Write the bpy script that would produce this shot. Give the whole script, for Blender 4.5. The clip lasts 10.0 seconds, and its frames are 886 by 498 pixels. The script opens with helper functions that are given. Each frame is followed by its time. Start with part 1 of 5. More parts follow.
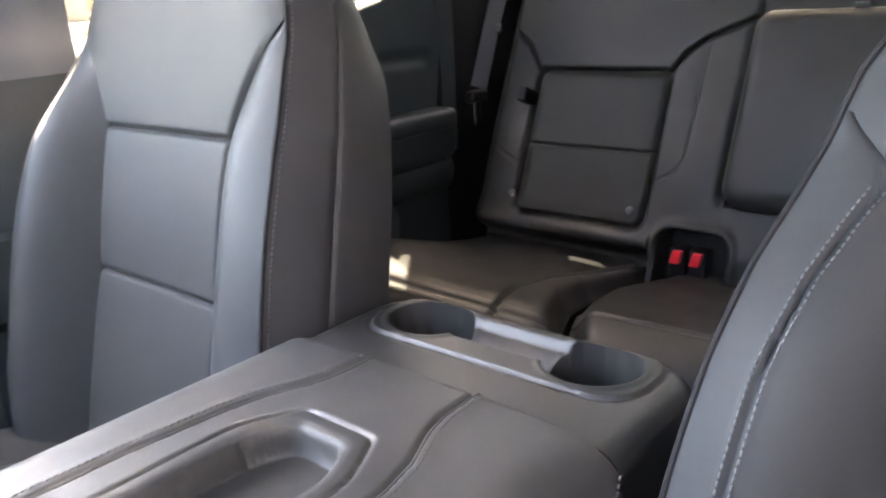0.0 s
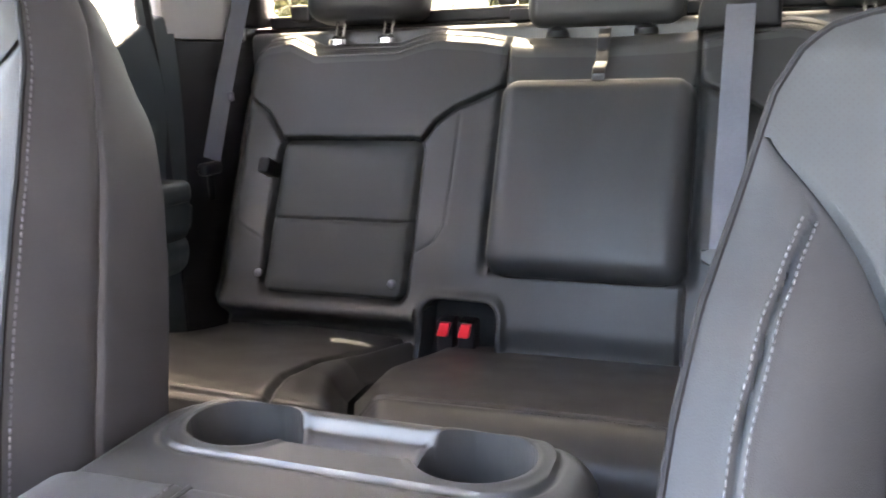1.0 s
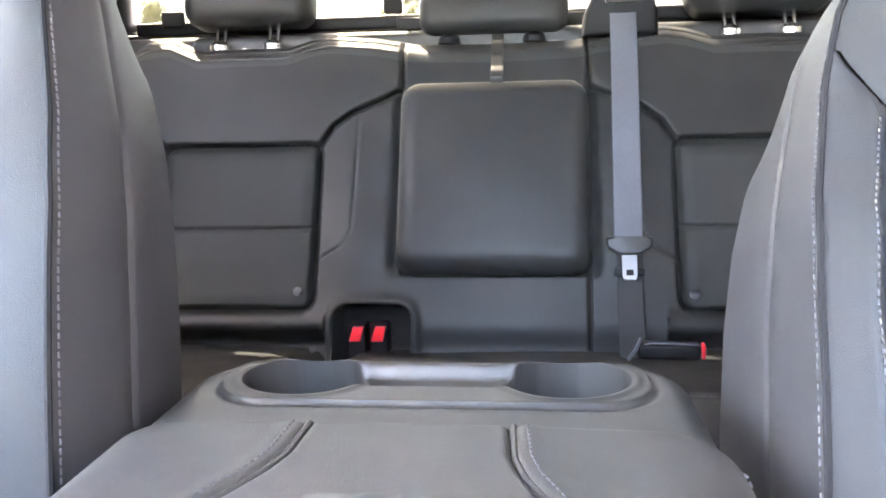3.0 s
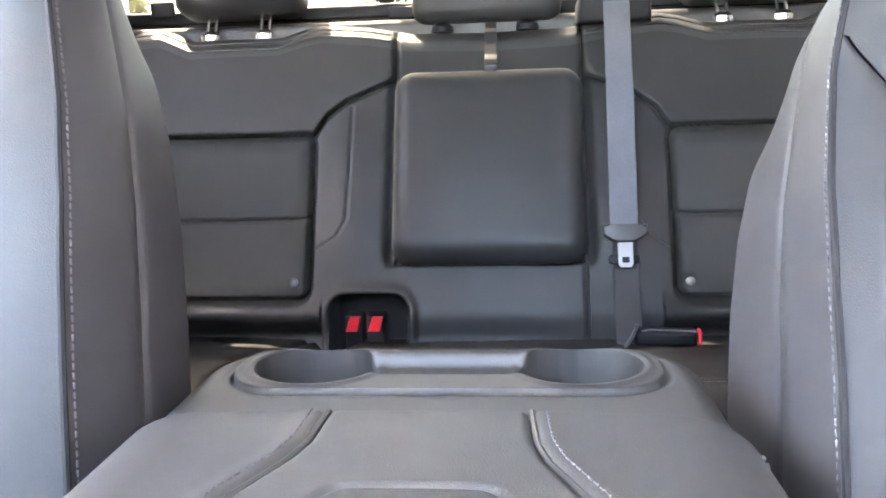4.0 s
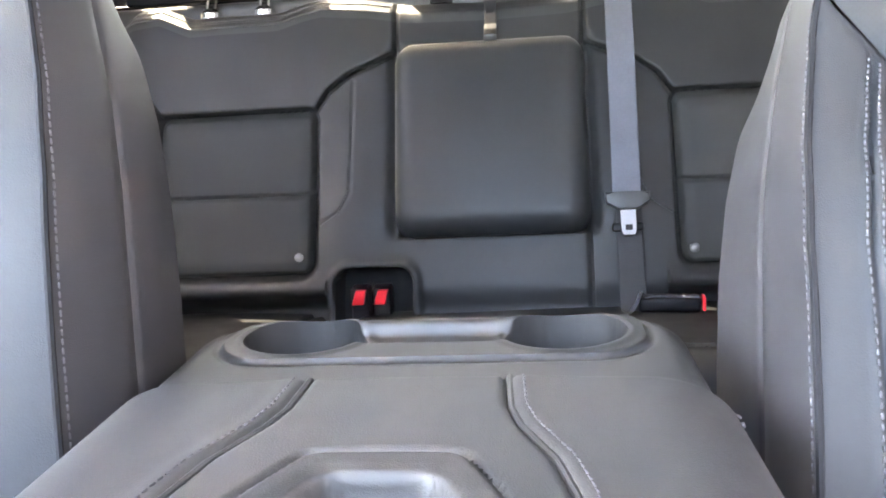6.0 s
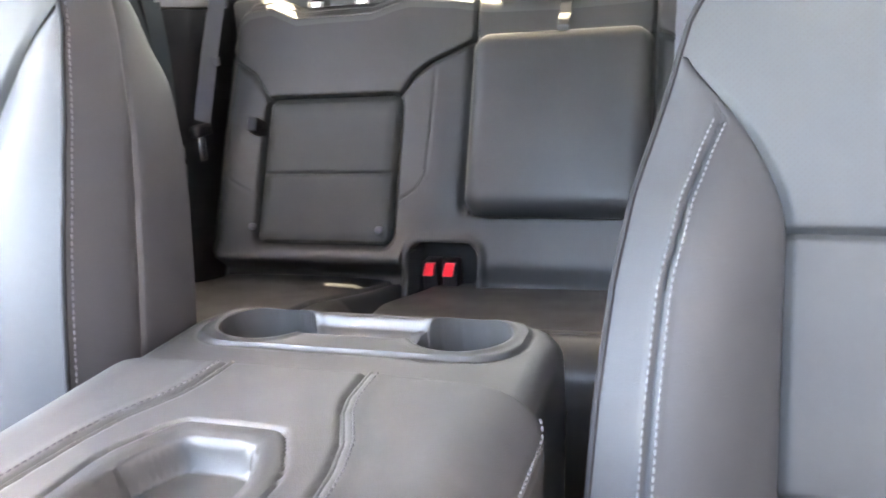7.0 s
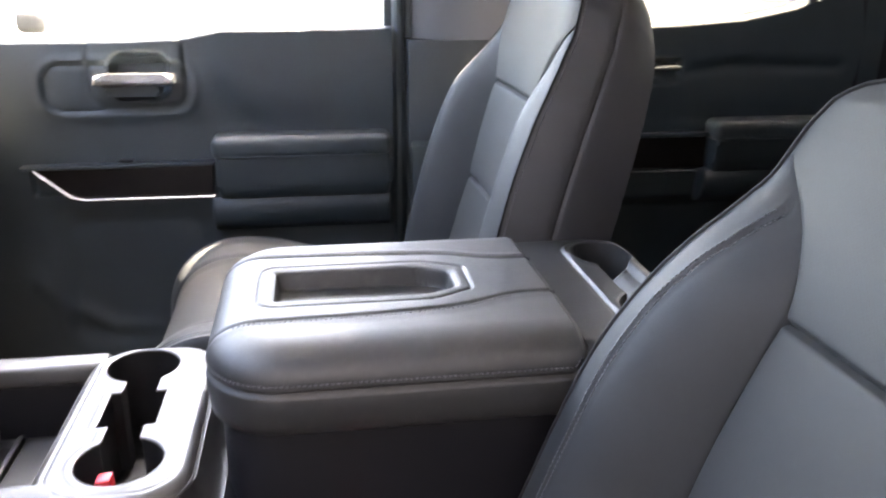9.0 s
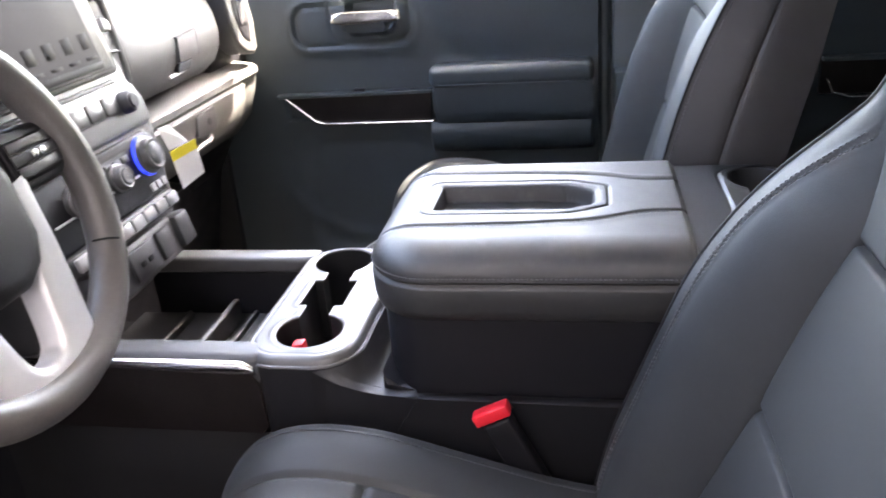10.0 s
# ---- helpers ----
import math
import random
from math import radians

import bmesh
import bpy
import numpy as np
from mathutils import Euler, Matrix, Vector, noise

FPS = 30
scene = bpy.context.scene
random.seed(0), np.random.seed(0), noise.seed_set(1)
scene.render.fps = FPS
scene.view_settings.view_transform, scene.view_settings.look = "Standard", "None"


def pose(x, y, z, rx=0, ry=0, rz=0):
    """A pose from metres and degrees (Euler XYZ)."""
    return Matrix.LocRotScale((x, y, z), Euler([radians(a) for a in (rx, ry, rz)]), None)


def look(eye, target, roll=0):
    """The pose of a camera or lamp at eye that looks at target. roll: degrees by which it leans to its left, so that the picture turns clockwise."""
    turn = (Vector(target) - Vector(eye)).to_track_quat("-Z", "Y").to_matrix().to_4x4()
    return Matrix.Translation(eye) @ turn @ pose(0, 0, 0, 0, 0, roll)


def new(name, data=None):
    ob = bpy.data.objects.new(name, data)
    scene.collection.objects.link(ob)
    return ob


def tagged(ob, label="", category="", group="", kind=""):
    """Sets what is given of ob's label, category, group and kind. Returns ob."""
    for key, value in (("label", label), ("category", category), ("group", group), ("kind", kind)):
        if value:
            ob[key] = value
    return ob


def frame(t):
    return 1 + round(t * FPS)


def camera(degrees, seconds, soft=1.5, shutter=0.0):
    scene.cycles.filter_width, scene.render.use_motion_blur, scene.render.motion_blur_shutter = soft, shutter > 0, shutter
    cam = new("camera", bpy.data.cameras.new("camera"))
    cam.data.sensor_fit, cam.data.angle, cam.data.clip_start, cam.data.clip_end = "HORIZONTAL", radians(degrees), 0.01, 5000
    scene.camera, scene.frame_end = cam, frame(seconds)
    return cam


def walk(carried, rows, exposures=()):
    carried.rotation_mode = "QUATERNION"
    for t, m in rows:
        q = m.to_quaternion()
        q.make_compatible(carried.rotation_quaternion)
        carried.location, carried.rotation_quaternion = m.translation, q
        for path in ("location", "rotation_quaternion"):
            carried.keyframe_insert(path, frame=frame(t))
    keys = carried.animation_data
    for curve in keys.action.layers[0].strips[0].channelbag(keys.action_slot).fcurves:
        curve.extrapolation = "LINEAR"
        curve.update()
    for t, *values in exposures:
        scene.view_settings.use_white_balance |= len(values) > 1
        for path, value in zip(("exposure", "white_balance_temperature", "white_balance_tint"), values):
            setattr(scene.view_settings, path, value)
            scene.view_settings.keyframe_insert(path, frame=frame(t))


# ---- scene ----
cam = camera(57.3, 10.0, soft=1.8, shutter=0.25)
PATH = [
    (0, (0.407, -0.111, 1.033), (-0.872, 1.295, 0.412), -4.1),
    (0.5, (0.323, -0.091, 1.025), (-0.661, 1.567, 0.494), -4.9),
    (1, (0.245, -0.063, 0.987), (-0.426, 1.765, 0.535), -1.6),
    (1.5, (0.183, -0.055, 0.969), (-0.272, 1.854, 0.585), -0.1),
    (2, (0.127, -0.082, 0.94), (-0.202, 1.861, 0.603), -0.3),
    (2.5, (0.089, -0.108, 0.914), (-0.168, 1.845, 0.57), -0.9),
    (4, (0.049, -0.115, 0.912), (-0.132, 1.84, 0.531), -1.8),
    (4.5, (0.05, -0.115, 0.897), (-0.133, 1.837, 0.502), -2.1),
    (5, (0.05, -0.112, 0.905), (-0.141, 1.834, 0.485), -3.1),
    (6.5, (0.123, -0.131, 0.913), (-0.161, 1.792, 0.442), -3.8),
    (7, (0.28, -0.178, 0.973), (-0.344, 1.645, 0.439), -3.8),
    (7.5, (0.469, -0.196, 1.032), (-0.613, 1.38, 0.444), -3.6),
    (8, (0.624, -0.164, 1.054), (-0.81, 1.101, 0.468), -1.2),
    (8.2, (0.685, -0.131, 1.061), (-0.885, 0.965, 0.483), -0.4),
    (8.6, (0.795, -0.044, 1.084), (-0.982, 0.668, 0.502), 0.6),
    (8.8, (0.844, -0.01, 1.089), (-0.99, 0.505, 0.482), 0.8),
    (9, (0.878, 0.042, 1.085), (-0.988, 0.342, 0.431), 0.4),
    (9.2, (0.921, 0.068, 1.08), (-0.941, 0.205, 0.365), -0.0),
    (9.4, (0.94, 0.1, 1.083), (-0.91, 0.091, 0.322), -1.5),
    (9.5, (0.943, 0.118, 1.09), (-0.898, 0.045, 0.312), -2.3),
    (9.7, (0.963, 0.149, 1.102), (-0.865, -0.025, 0.31), -3.5),
    (10, (0.997, 0.19, 1.108), (-0.802, -0.171, 0.312), -4.8),
]
walk(cam, [(t, look(eye, target, roll)) for t, eye, target, roll in PATH],
     exposures=[(0, 6.90, 8500, 22), (1, 7.53, 8400, 22), (2, 7.84, 8100, 21), (3.9, 7.85, 8100, 21), (5.2, 7.83, 8100, 21), (6.4, 7.80, 8200, 21), (7, 8.06, 8400, 21), (7.6, 7.65, 8400, 21), (8.05, 7.16, 8300, 21), (8.5, 6.48, 8200, 21), (10, 6.40, 7700, 21)])

# ---- light: clear sky, high sun from behind the passenger side ----
SUN = Vector((-0.365, 0.465, 1.0)).normalized()
world = bpy.data.worlds.new("sky")
scene.world = world
world.use_nodes = True
wt = world.node_tree
sky = wt.nodes.new("ShaderNodeTexSky")
sky.sky_type = 'NISHITA'
sky.sun_disc = False
sky.dust_density = 4.0
sky.sun_elevation = math.asin(SUN.z)
sky.sun_rotation = math.atan2(SUN.x, SUN.y)
wt.links.new(sky.outputs[0], wt.nodes["Background"].inputs[0])
wt.nodes["Background"].inputs[1].default_value = 0.15
sun_data = bpy.data.lights.new("sun", 'SUN')
sun_data.energy, sun_data.angle, sun_data.color = 4.0, radians(0.6), (1.0, 0.95, 0.87)
sun = new("sun", sun_data)
sun.matrix_world = look(SUN * 20, (0, 0, 0))


# ---- materials ----
def material(name, colour, rough=0.5, metal=0.0, grain=0.0, grain_scale=700.0, vary=0.15, rough_vary=0.08, patch=14.0,
             coat=0.0, sheen=0.0, emit=None, emit_strength=0.0, dust=0.0, shine=0.5):
    """A procedural surface: colour and gloss that vary at two scales, with a fine grain as relief."""
    m = bpy.data.materials.new(name)
    m.use_nodes = True
    nt = m.node_tree
    b = nt.nodes["Principled BSDF"]
    b.inputs["Metallic"].default_value = metal
    b.inputs["Coat Weight"].default_value = coat
    b.inputs["Sheen Weight"].default_value = sheen
    b.inputs["Specular IOR Level"].default_value = shine
    tc = nt.nodes.new("ShaderNodeTexCoord")
    big = nt.nodes.new("ShaderNodeTexNoise")
    big.inputs["Scale"].default_value, big.inputs["Detail"].default_value = patch, 5.0
    nt.links.new(tc.outputs["Object"], big.inputs["Vector"])
    fine = nt.nodes.new("ShaderNodeTexNoise")
    fine.inputs["Scale"].default_value, fine.inputs["Detail"].default_value = patch * 14, 3.0
    nt.links.new(tc.outputs["Object"], fine.inputs["Vector"])
    mix = nt.nodes.new("ShaderNodeMath")
    mix.operation = 'MULTIPLY_ADD'
    nt.links.new(fine.outputs["Fac"], mix.inputs[0])
    mix.inputs[1].default_value = 0.4
    nt.links.new(big.outputs["Fac"], mix.inputs[2])
    ramp = nt.nodes.new("ShaderNodeMapRange")
    ramp.inputs["From Min"].default_value, ramp.inputs["From Max"].default_value = 0.45, 0.95
    ramp.inputs["To Min"].default_value, ramp.inputs["To Max"].default_value = 1 - vary, 1 + vary
    nt.links.new(mix.outputs[0], ramp.inputs["Value"])
    col = nt.nodes.new("ShaderNodeMix")
    col.data_type, col.blend_type = 'RGBA', 'MULTIPLY'
    col.inputs["Factor"].default_value = 1.0
    col.inputs["A"].default_value = (*colour, 1)
    nt.links.new(ramp.outputs["Result"], col.inputs["B"])
    last = col.outputs["Result"]
    if dust:
        speck = nt.nodes.new("ShaderNodeTexNoise")
        speck.inputs["Scale"].default_value, speck.inputs["Detail"].default_value = 60.0, 8.0
        nt.links.new(tc.outputs["Object"], speck.inputs["Vector"])
        cut = nt.nodes.new("ShaderNodeMapRange")
        cut.inputs["From Min"].default_value, cut.inputs["From Max"].default_value = 0.52, 0.75
        cut.inputs["To Max"].default_value = dust
        nt.links.new(speck.outputs["Fac"], cut.inputs["Value"])
        over = nt.nodes.new("ShaderNodeMix")
        over.data_type = 'RGBA'
        nt.links.new(cut.outputs["Result"], over.inputs["Factor"])
        nt.links.new(last, over.inputs["A"])
        over.inputs["B"].default_value = (0.3, 0.28, 0.25, 1)
        last = over.outputs["Result"]
    nt.links.new(last, b.inputs["Base Color"])
    rr = nt.nodes.new("ShaderNodeMapRange")
    rr.inputs["From Min"].default_value, rr.inputs["From Max"].default_value = 0.3, 0.7
    rr.inputs["To Min"].default_value, rr.inputs["To Max"].default_value = rough - rough_vary, rough + rough_vary
    nt.links.new(big.outputs["Fac"], rr.inputs["Value"])
    nt.links.new(rr.outputs["Result"], b.inputs["Roughness"])
    if grain:
        vor = nt.nodes.new("ShaderNodeTexVoronoi")
        vor.inputs["Scale"].default_value = grain_scale
        nt.links.new(tc.outputs["Object"], vor.inputs["Vector"])
        bump = nt.nodes.new("ShaderNodeBump")
        bump.inputs["Strength"].default_value, bump.inputs["Distance"].default_value = grain, 0.0006
        nt.links.new(vor.outputs["Distance"], bump.inputs["Height"])
        soft = nt.nodes.new("ShaderNodeBump")
        soft.inputs["Strength"].default_value, soft.inputs["Distance"].default_value = 0.05, 0.003
        nt.links.new(big.outputs["Fac"], soft.inputs["Height"])
        nt.links.new(soft.outputs["Normal"], bump.inputs["Normal"])
        nt.links.new(bump.outputs["Normal"], b.inputs["Normal"])
    if emit:
        b.inputs["Emission Color"].default_value = (*emit, 1)
        b.inputs["Emission Strength"].default_value = emit_strength
    return m


def perforated(name, colour, rough, pitch=0.0034):
    """Leather with rows of small punched holes, laid out on the mesh's own metric UV map."""
    m = material(name, colour, rough, grain=0.2, grain_scale=1100, vary=0.07, rough_vary=0.03, shine=0.3)
    nt = m.node_tree
    b = nt.nodes["Principled BSDF"]
    uv = nt.nodes.new("ShaderNodeUVMap")
    turn = nt.nodes.new("ShaderNodeMapping")
    turn.inputs["Rotation"].default_value = (0, 0, radians(45))
    turn.inputs["Scale"].default_value = (1 / pitch, 1 / pitch, 1)
    nt.links.new(uv.outputs["UV"], turn.inputs["Vector"])
    cell = nt.nodes.new("ShaderNodeVectorMath")
    cell.operation = 'FRACTION'
    nt.links.new(turn.outputs["Vector"], cell.inputs[0])
    mid = nt.nodes.new("ShaderNodeVectorMath")
    mid.operation = 'DISTANCE'
    mid.inputs[1].default_value = (0.5, 0.5, 0)
    nt.links.new(cell.outputs["Vector"], mid.inputs[0])
    hole = nt.nodes.new("ShaderNodeMapRange")
    hole.inputs["From Min"].default_value, hole.inputs["From Max"].default_value = 0.12, 0.28
    nt.links.new(mid.outputs["Value"], hole.inputs["Value"])
    old = b.inputs["Base Color"].links[0].from_socket
    mix = nt.nodes.new("ShaderNodeMix")
    mix.data_type = 'RGBA'
    nt.links.new(hole.outputs["Result"], mix.inputs["Factor"])
    mix.inputs["A"].default_value = (0.024, 0.024, 0.024, 1)
    nt.links.new(old, mix.inputs["B"])
    nt.links.new(mix.outputs["Result"], b.inputs["Base Color"])
    return m


LEATHER = material("black_leather", (0.0255, 0.0275, 0.0290), 0.57, grain=0.18, grain_scale=1000, vary=0.10, rough_vary=0.04, shine=0.30)
LEATHER_REAR = material("bench_leather", (0.0235, 0.0238, 0.0246), 0.44, grain=0.14, grain_scale=1100, vary=0.09, rough_vary=0.05, shine=0.26)
LEATHER_PANEL = material("leather_insert", (0.0285, 0.0295, 0.0292), 0.62, grain=0.14, grain_scale=1100, vary=0.07, rough_vary=0.03, shine=0.25)
LEATHER_WELT = material("welt_leather", (0.032, 0.032, 0.033), 0.48, grain=0.12, grain_scale=1100, vary=0.07, rough_vary=0.03, shine=0.38)
LEATHER_PERF = perforated("perforated_leather", (0.0255, 0.0275, 0.0280), 0.60)
LEATHER_SIDE = material("vinyl_side", (0.037, 0.036, 0.038), 0.5, grain=0.16, grain_scale=1100, vary=0.08, rough_vary=0.04)
LEATHER_LID = material("lid_vinyl", (0.0180, 0.0180, 0.0178), 0.52, grain=0.2, grain_scale=1100, vary=0.16, rough_vary=0.06, shine=0.75, dust=0.03)
THREAD = material("pale_thread", (0.105, 0.105, 0.110), 0.7)
GREY_THREAD = material("grey_thread", (0.084, 0.084, 0.089), 0.7)
DARK_THREAD = material("dark_thread", (0.05, 0.05, 0.055), 0.7)
PIPING = material("piping", (0.014, 0.014, 0.015), 0.7, shine=0.15)
PLASTIC = material("dark_plastic", (0.030, 0.030, 0.032), 0.48, grain=0.2, grain_scale=1300, vary=0.1, dust=0.04)
TRAY = material("tray_plastic", (0.019, 0.0188, 0.0185), 0.50, grain=0.2, grain_scale=1300, vary=0.1, shine=0.45, dust=0.05)
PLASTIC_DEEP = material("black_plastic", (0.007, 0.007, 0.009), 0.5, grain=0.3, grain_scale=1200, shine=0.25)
SNAP = material("snap_metal", (0.13, 0.135, 0.15), 0.34, metal=0.85, vary=0.05)
DOOR_PLASTIC = material("door_plastic", (0.022, 0.032, 0.038), 0.5, grain=0.5, grain_scale=700)
SILVER = material("silver_paint", (0.54, 0.53, 0.52), 0.36, metal=0.3, vary=0.05)
STEEL = material("belt_steel", (0.34, 0.34, 0.35), 0.36, metal=0.9, vary=0.04)
CHROME = material("chrome", (0.82, 0.82, 0.83), 0.22, metal=1.0, vary=0.03, rough_vary=0.03)
WOOD = material("dark_trim", (0.011, 0.009, 0.009), 0.42, vary=0.3, shine=0.15)
RED = material("red_button", (0.78, 0.025, 0.04), 0.35, vary=0.06)
WEB = material("belt_webbing", (0.080, 0.086, 0.106), 0.62, grain=0.5, grain_scale=450, sheen=0.2)
WEB_DARK = material("dark_webbing", (0.02, 0.02, 0.022), 0.7, grain=0.5, grain_scale=450)
CLOTH = material("headliner_cloth", (0.38, 0.37, 0.355), 0.9, grain=0.4, grain_scale=500)
PILLAR_GREY = material("grey_pillar_trim", (0.105, 0.118, 0.135), 0.36, grain=0.06, grain_scale=700, vary=0.05, rough_vary=0.03, shine=1.0)
CROWN = material("crown_plastic", (0.0165, 0.0165, 0.0165), 0.42, grain=0.2, grain_scale=1400, vary=0.06, rough_vary=0.03)
PILLAR = material("pillar_trim", (0.34, 0.34, 0.34), 0.7, grain=0.4, grain_scale=700, vary=0.06)
CARPET = material("carpet", (0.008, 0.008, 0.009), 0.95, grain=0.9, grain_scale=350)
PAPER = material("paper", (0.78, 0.78, 0.76), 0.7, vary=0.04)
YELLOW = material("yellow_print", (0.75, 0.62, 0.05), 0.6, vary=0.05)
DASH = material("dash_vinyl", (0.056, 0.0555, 0.055), 0.52, grain=0.3, vary=0.1)
BUTTON = material("grey_button", (0.24, 0.24, 0.245), 0.4, vary=0.06)
# the weak grey emission stands in for surroundings mirrored in the glass
SCREEN = material("display", (0.007, 0.008, 0.010), 0.5, shine=0.02, emit=(0.50, 0.55, 0.62), emit_strength=0.0042)
STACK_GREY = material("stack_grey", (0.040, 0.040, 0.042), 0.4, grain=0.2, grain_scale=1300, vary=0.08)
BRIGHT_SILVER = material("bright_silver_paint", (0.55, 0.55, 0.56), 0.38, metal=0.45, vary=0.03, rough_vary=0.02)
BIN_FLOOR = material("bin_mat", (0.042, 0.042, 0.042), 0.5, grain=0.2, grain_scale=1300, vary=0.12)
HUB = material("hub_vinyl", (0.013, 0.013, 0.015), 0.5, grain=0.25, grain_scale=1100, vary=0.08, shine=0.3)
ICON = material("display_icon", (0.006, 0.006, 0.007), 0.5, shine=0.05)
FLANK = material("flank_plastic", (0.010, 0.010, 0.012), 0.46, grain=0.2, grain_scale=1300, vary=0.1, shine=0.35)
BIN = material("bin_plastic", (0.042, 0.042, 0.043), 0.45, grain=0.2, grain_scale=1300, vary=0.1)
STRAP = material("strap_webbing", (0.016, 0.016, 0.018), 0.3, vary=0.08)
PLATE = material("plate_silver", (0.100, 0.098, 0.096), 0.36, metal=0.3, vary=0.05)
CUP_BLACK = material("cup_black", (0.010, 0.010, 0.011), 0.5, vary=0.1, shine=0.3)
BLUE = material("blue_light", (0.02, 0.05, 0.5), 0.3, emit=(0.02, 0.06, 1.0), emit_strength=0.02)
STEER = material("wheel_leather", (0.086, 0.079, 0.075), 0.40, grain=0.25)
CONCRETE = material("concrete", (0.46, 0.445, 0.42), 0.85, vary=0.12, patch=0.8)
GRASS = material("grass", (0.10, 0.13, 0.04), 0.9, vary=0.3, patch=2.0)
LEAF = material("leaves", (0.17, 0.155, 0.075), 0.6, vary=0.4, patch=6.0)
BARK = material("bark", (0.13, 0.10, 0.07), 0.9, vary=0.3)
WALL = material("far_wall", (0.40, 0.34, 0.26), 0.9, vary=0.1, patch=1.0)
# bluish black of the added light blocker, keeps its bounce dim and cool
BLOCKER_DARK = material("blocker_dark", (0.022, 0.028, 0.040), 0.9, vary=0.12, patch=1.0)
CAR_PAINT = material("car_paint", (0.10, 0.11, 0.12), 0.3, coat=0.6)
CAR_PALE = material("pale_car_paint", (0.55, 0.55, 0.55), 0.3, coat=0.6)
TYRE = material("tyre", (0.02, 0.02, 0.02), 0.8)


def tinted(name, colour):
    """Thin glass: it lets light through with its tint and mirrors a little of it."""
    m = bpy.data.materials.new(name)
    m.use_nodes = True
    nt = m.node_tree
    nt.nodes.remove(nt.nodes["Principled BSDF"])
    see, shine, mix = nt.nodes.new("ShaderNodeBsdfTransparent"), nt.nodes.new("ShaderNodeBsdfGlossy"), nt.nodes.new("ShaderNodeMixShader")
    see.inputs["Color"].default_value = (*colour, 1)
    shine.inputs["Roughness"].default_value = 0.02
    mix.inputs["Fac"].default_value = 0.06
    nt.links.new(see.outputs[0], mix.inputs[1])
    nt.links.new(shine.outputs[0], mix.inputs[2])
    nt.links.new(mix.outputs[0], nt.nodes["Material Output"].inputs["Surface"])
    return m


TINT_BACK = tinted("tinted_rear_glass", (0.19, 0.20, 0.19))
TINT_SIDE = tinted("privacy_glass", (0.24, 0.25, 0.24))
CLEAR = tinted("clear_glass", (0.88, 0.91, 0.90))
SHADED = tinted("windscreen_glass", (0.66, 0.69, 0.69))


# ---- building blocks ----
def thing(name, base, label, category, group="", kind=""):
    ob = new(name)
    ob.empty_display_size = 0.05
    ob.location = base
    return tagged(ob, label, category, group, kind)


def hang(ob, parent):
    """Parent ob so that its mesh, built in the place's own metres, stays where it is."""
    if parent is not None:
        ob.parent = parent
        top = parent
        if parent.data is None:
            ob.matrix_parent_inverse = Matrix.Translation(-Vector(parent.location))
    return ob


def part(name, bm, mat, parent=None, label="", sharp=35.0):
    me = bpy.data.meshes.new(name)
    bmesh.ops.recalc_face_normals(bm, faces=bm.faces)
    for f in bm.faces:
        f.smooth = True
    bm.to_mesh(me)
    bm.free()
    me.set_sharp_from_angle(angle=radians(sharp))
    me.materials.append(mat)
    return tagged(hang(new(name, me), parent), label)


def sheet(name, P, mat, parent=None, label="", keep=None, uv=None, sharp=60.0, flip=False):
    """A mesh over a grid of points P[row, column]; keep: which cells it has; uv: metric coordinates for the material."""
    nv, nu = P.shape[:2]
    idx = np.arange(nv * nu).reshape(nv, nu)
    quads = np.stack([idx[:-1, :-1], idx[:-1, 1:], idx[1:, 1:], idx[1:, :-1]], -1)
    quads = quads[keep] if keep is not None else quads.reshape(-1, 4)
    if flip:
        quads = quads[:, ::-1]
    used = np.unique(quads)
    if len(used) == 0:
        return None
    remap = np.zeros(nv * nu, int)
    remap[used] = np.arange(len(used))
    me = bpy.data.meshes.new(name)
    me.from_pydata(P.reshape(-1, 3)[used].tolist(), [], remap[quads].tolist())
    me.shade_smooth()
    if uv is not None:
        layer = me.uv_layers.new(name="UVMap")
        flat = uv.reshape(-1, 2)[used]
        loops = np.empty(len(me.loops), int)
        me.loops.foreach_get("vertex_index", loops)
        layer.data.foreach_set("uv", flat[loops].ravel())
    me.set_sharp_from_angle(angle=radians(sharp))
    me.materials.append(mat)
    return tagged(hang(new(name, me), parent), label)


def rbox(x0, x1, y0, y1, z0, z1, r=0.005, seg=3, m=None):
    bm = bmesh.new()
    bmesh.ops.create_cube(bm, size=1)
    for v in bm.verts:
        v.co = ((x0 + x1) / 2 + v.co.x * (x1 - x0), (y0 + y1) / 2 + v.co.y * (y1 - y0), (z0 + z1) / 2 + v.co.z * (z1 - z0))
    if r:
        bmesh.ops.bevel(bm, geom=bm.edges[:], offset=min(r, 0.49 * min(x1 - x0, y1 - y0, z1 - z0)), segments=seg, profile=0.5, affect='EDGES')
    if m is not None:
        bm.transform(m)
    return bm


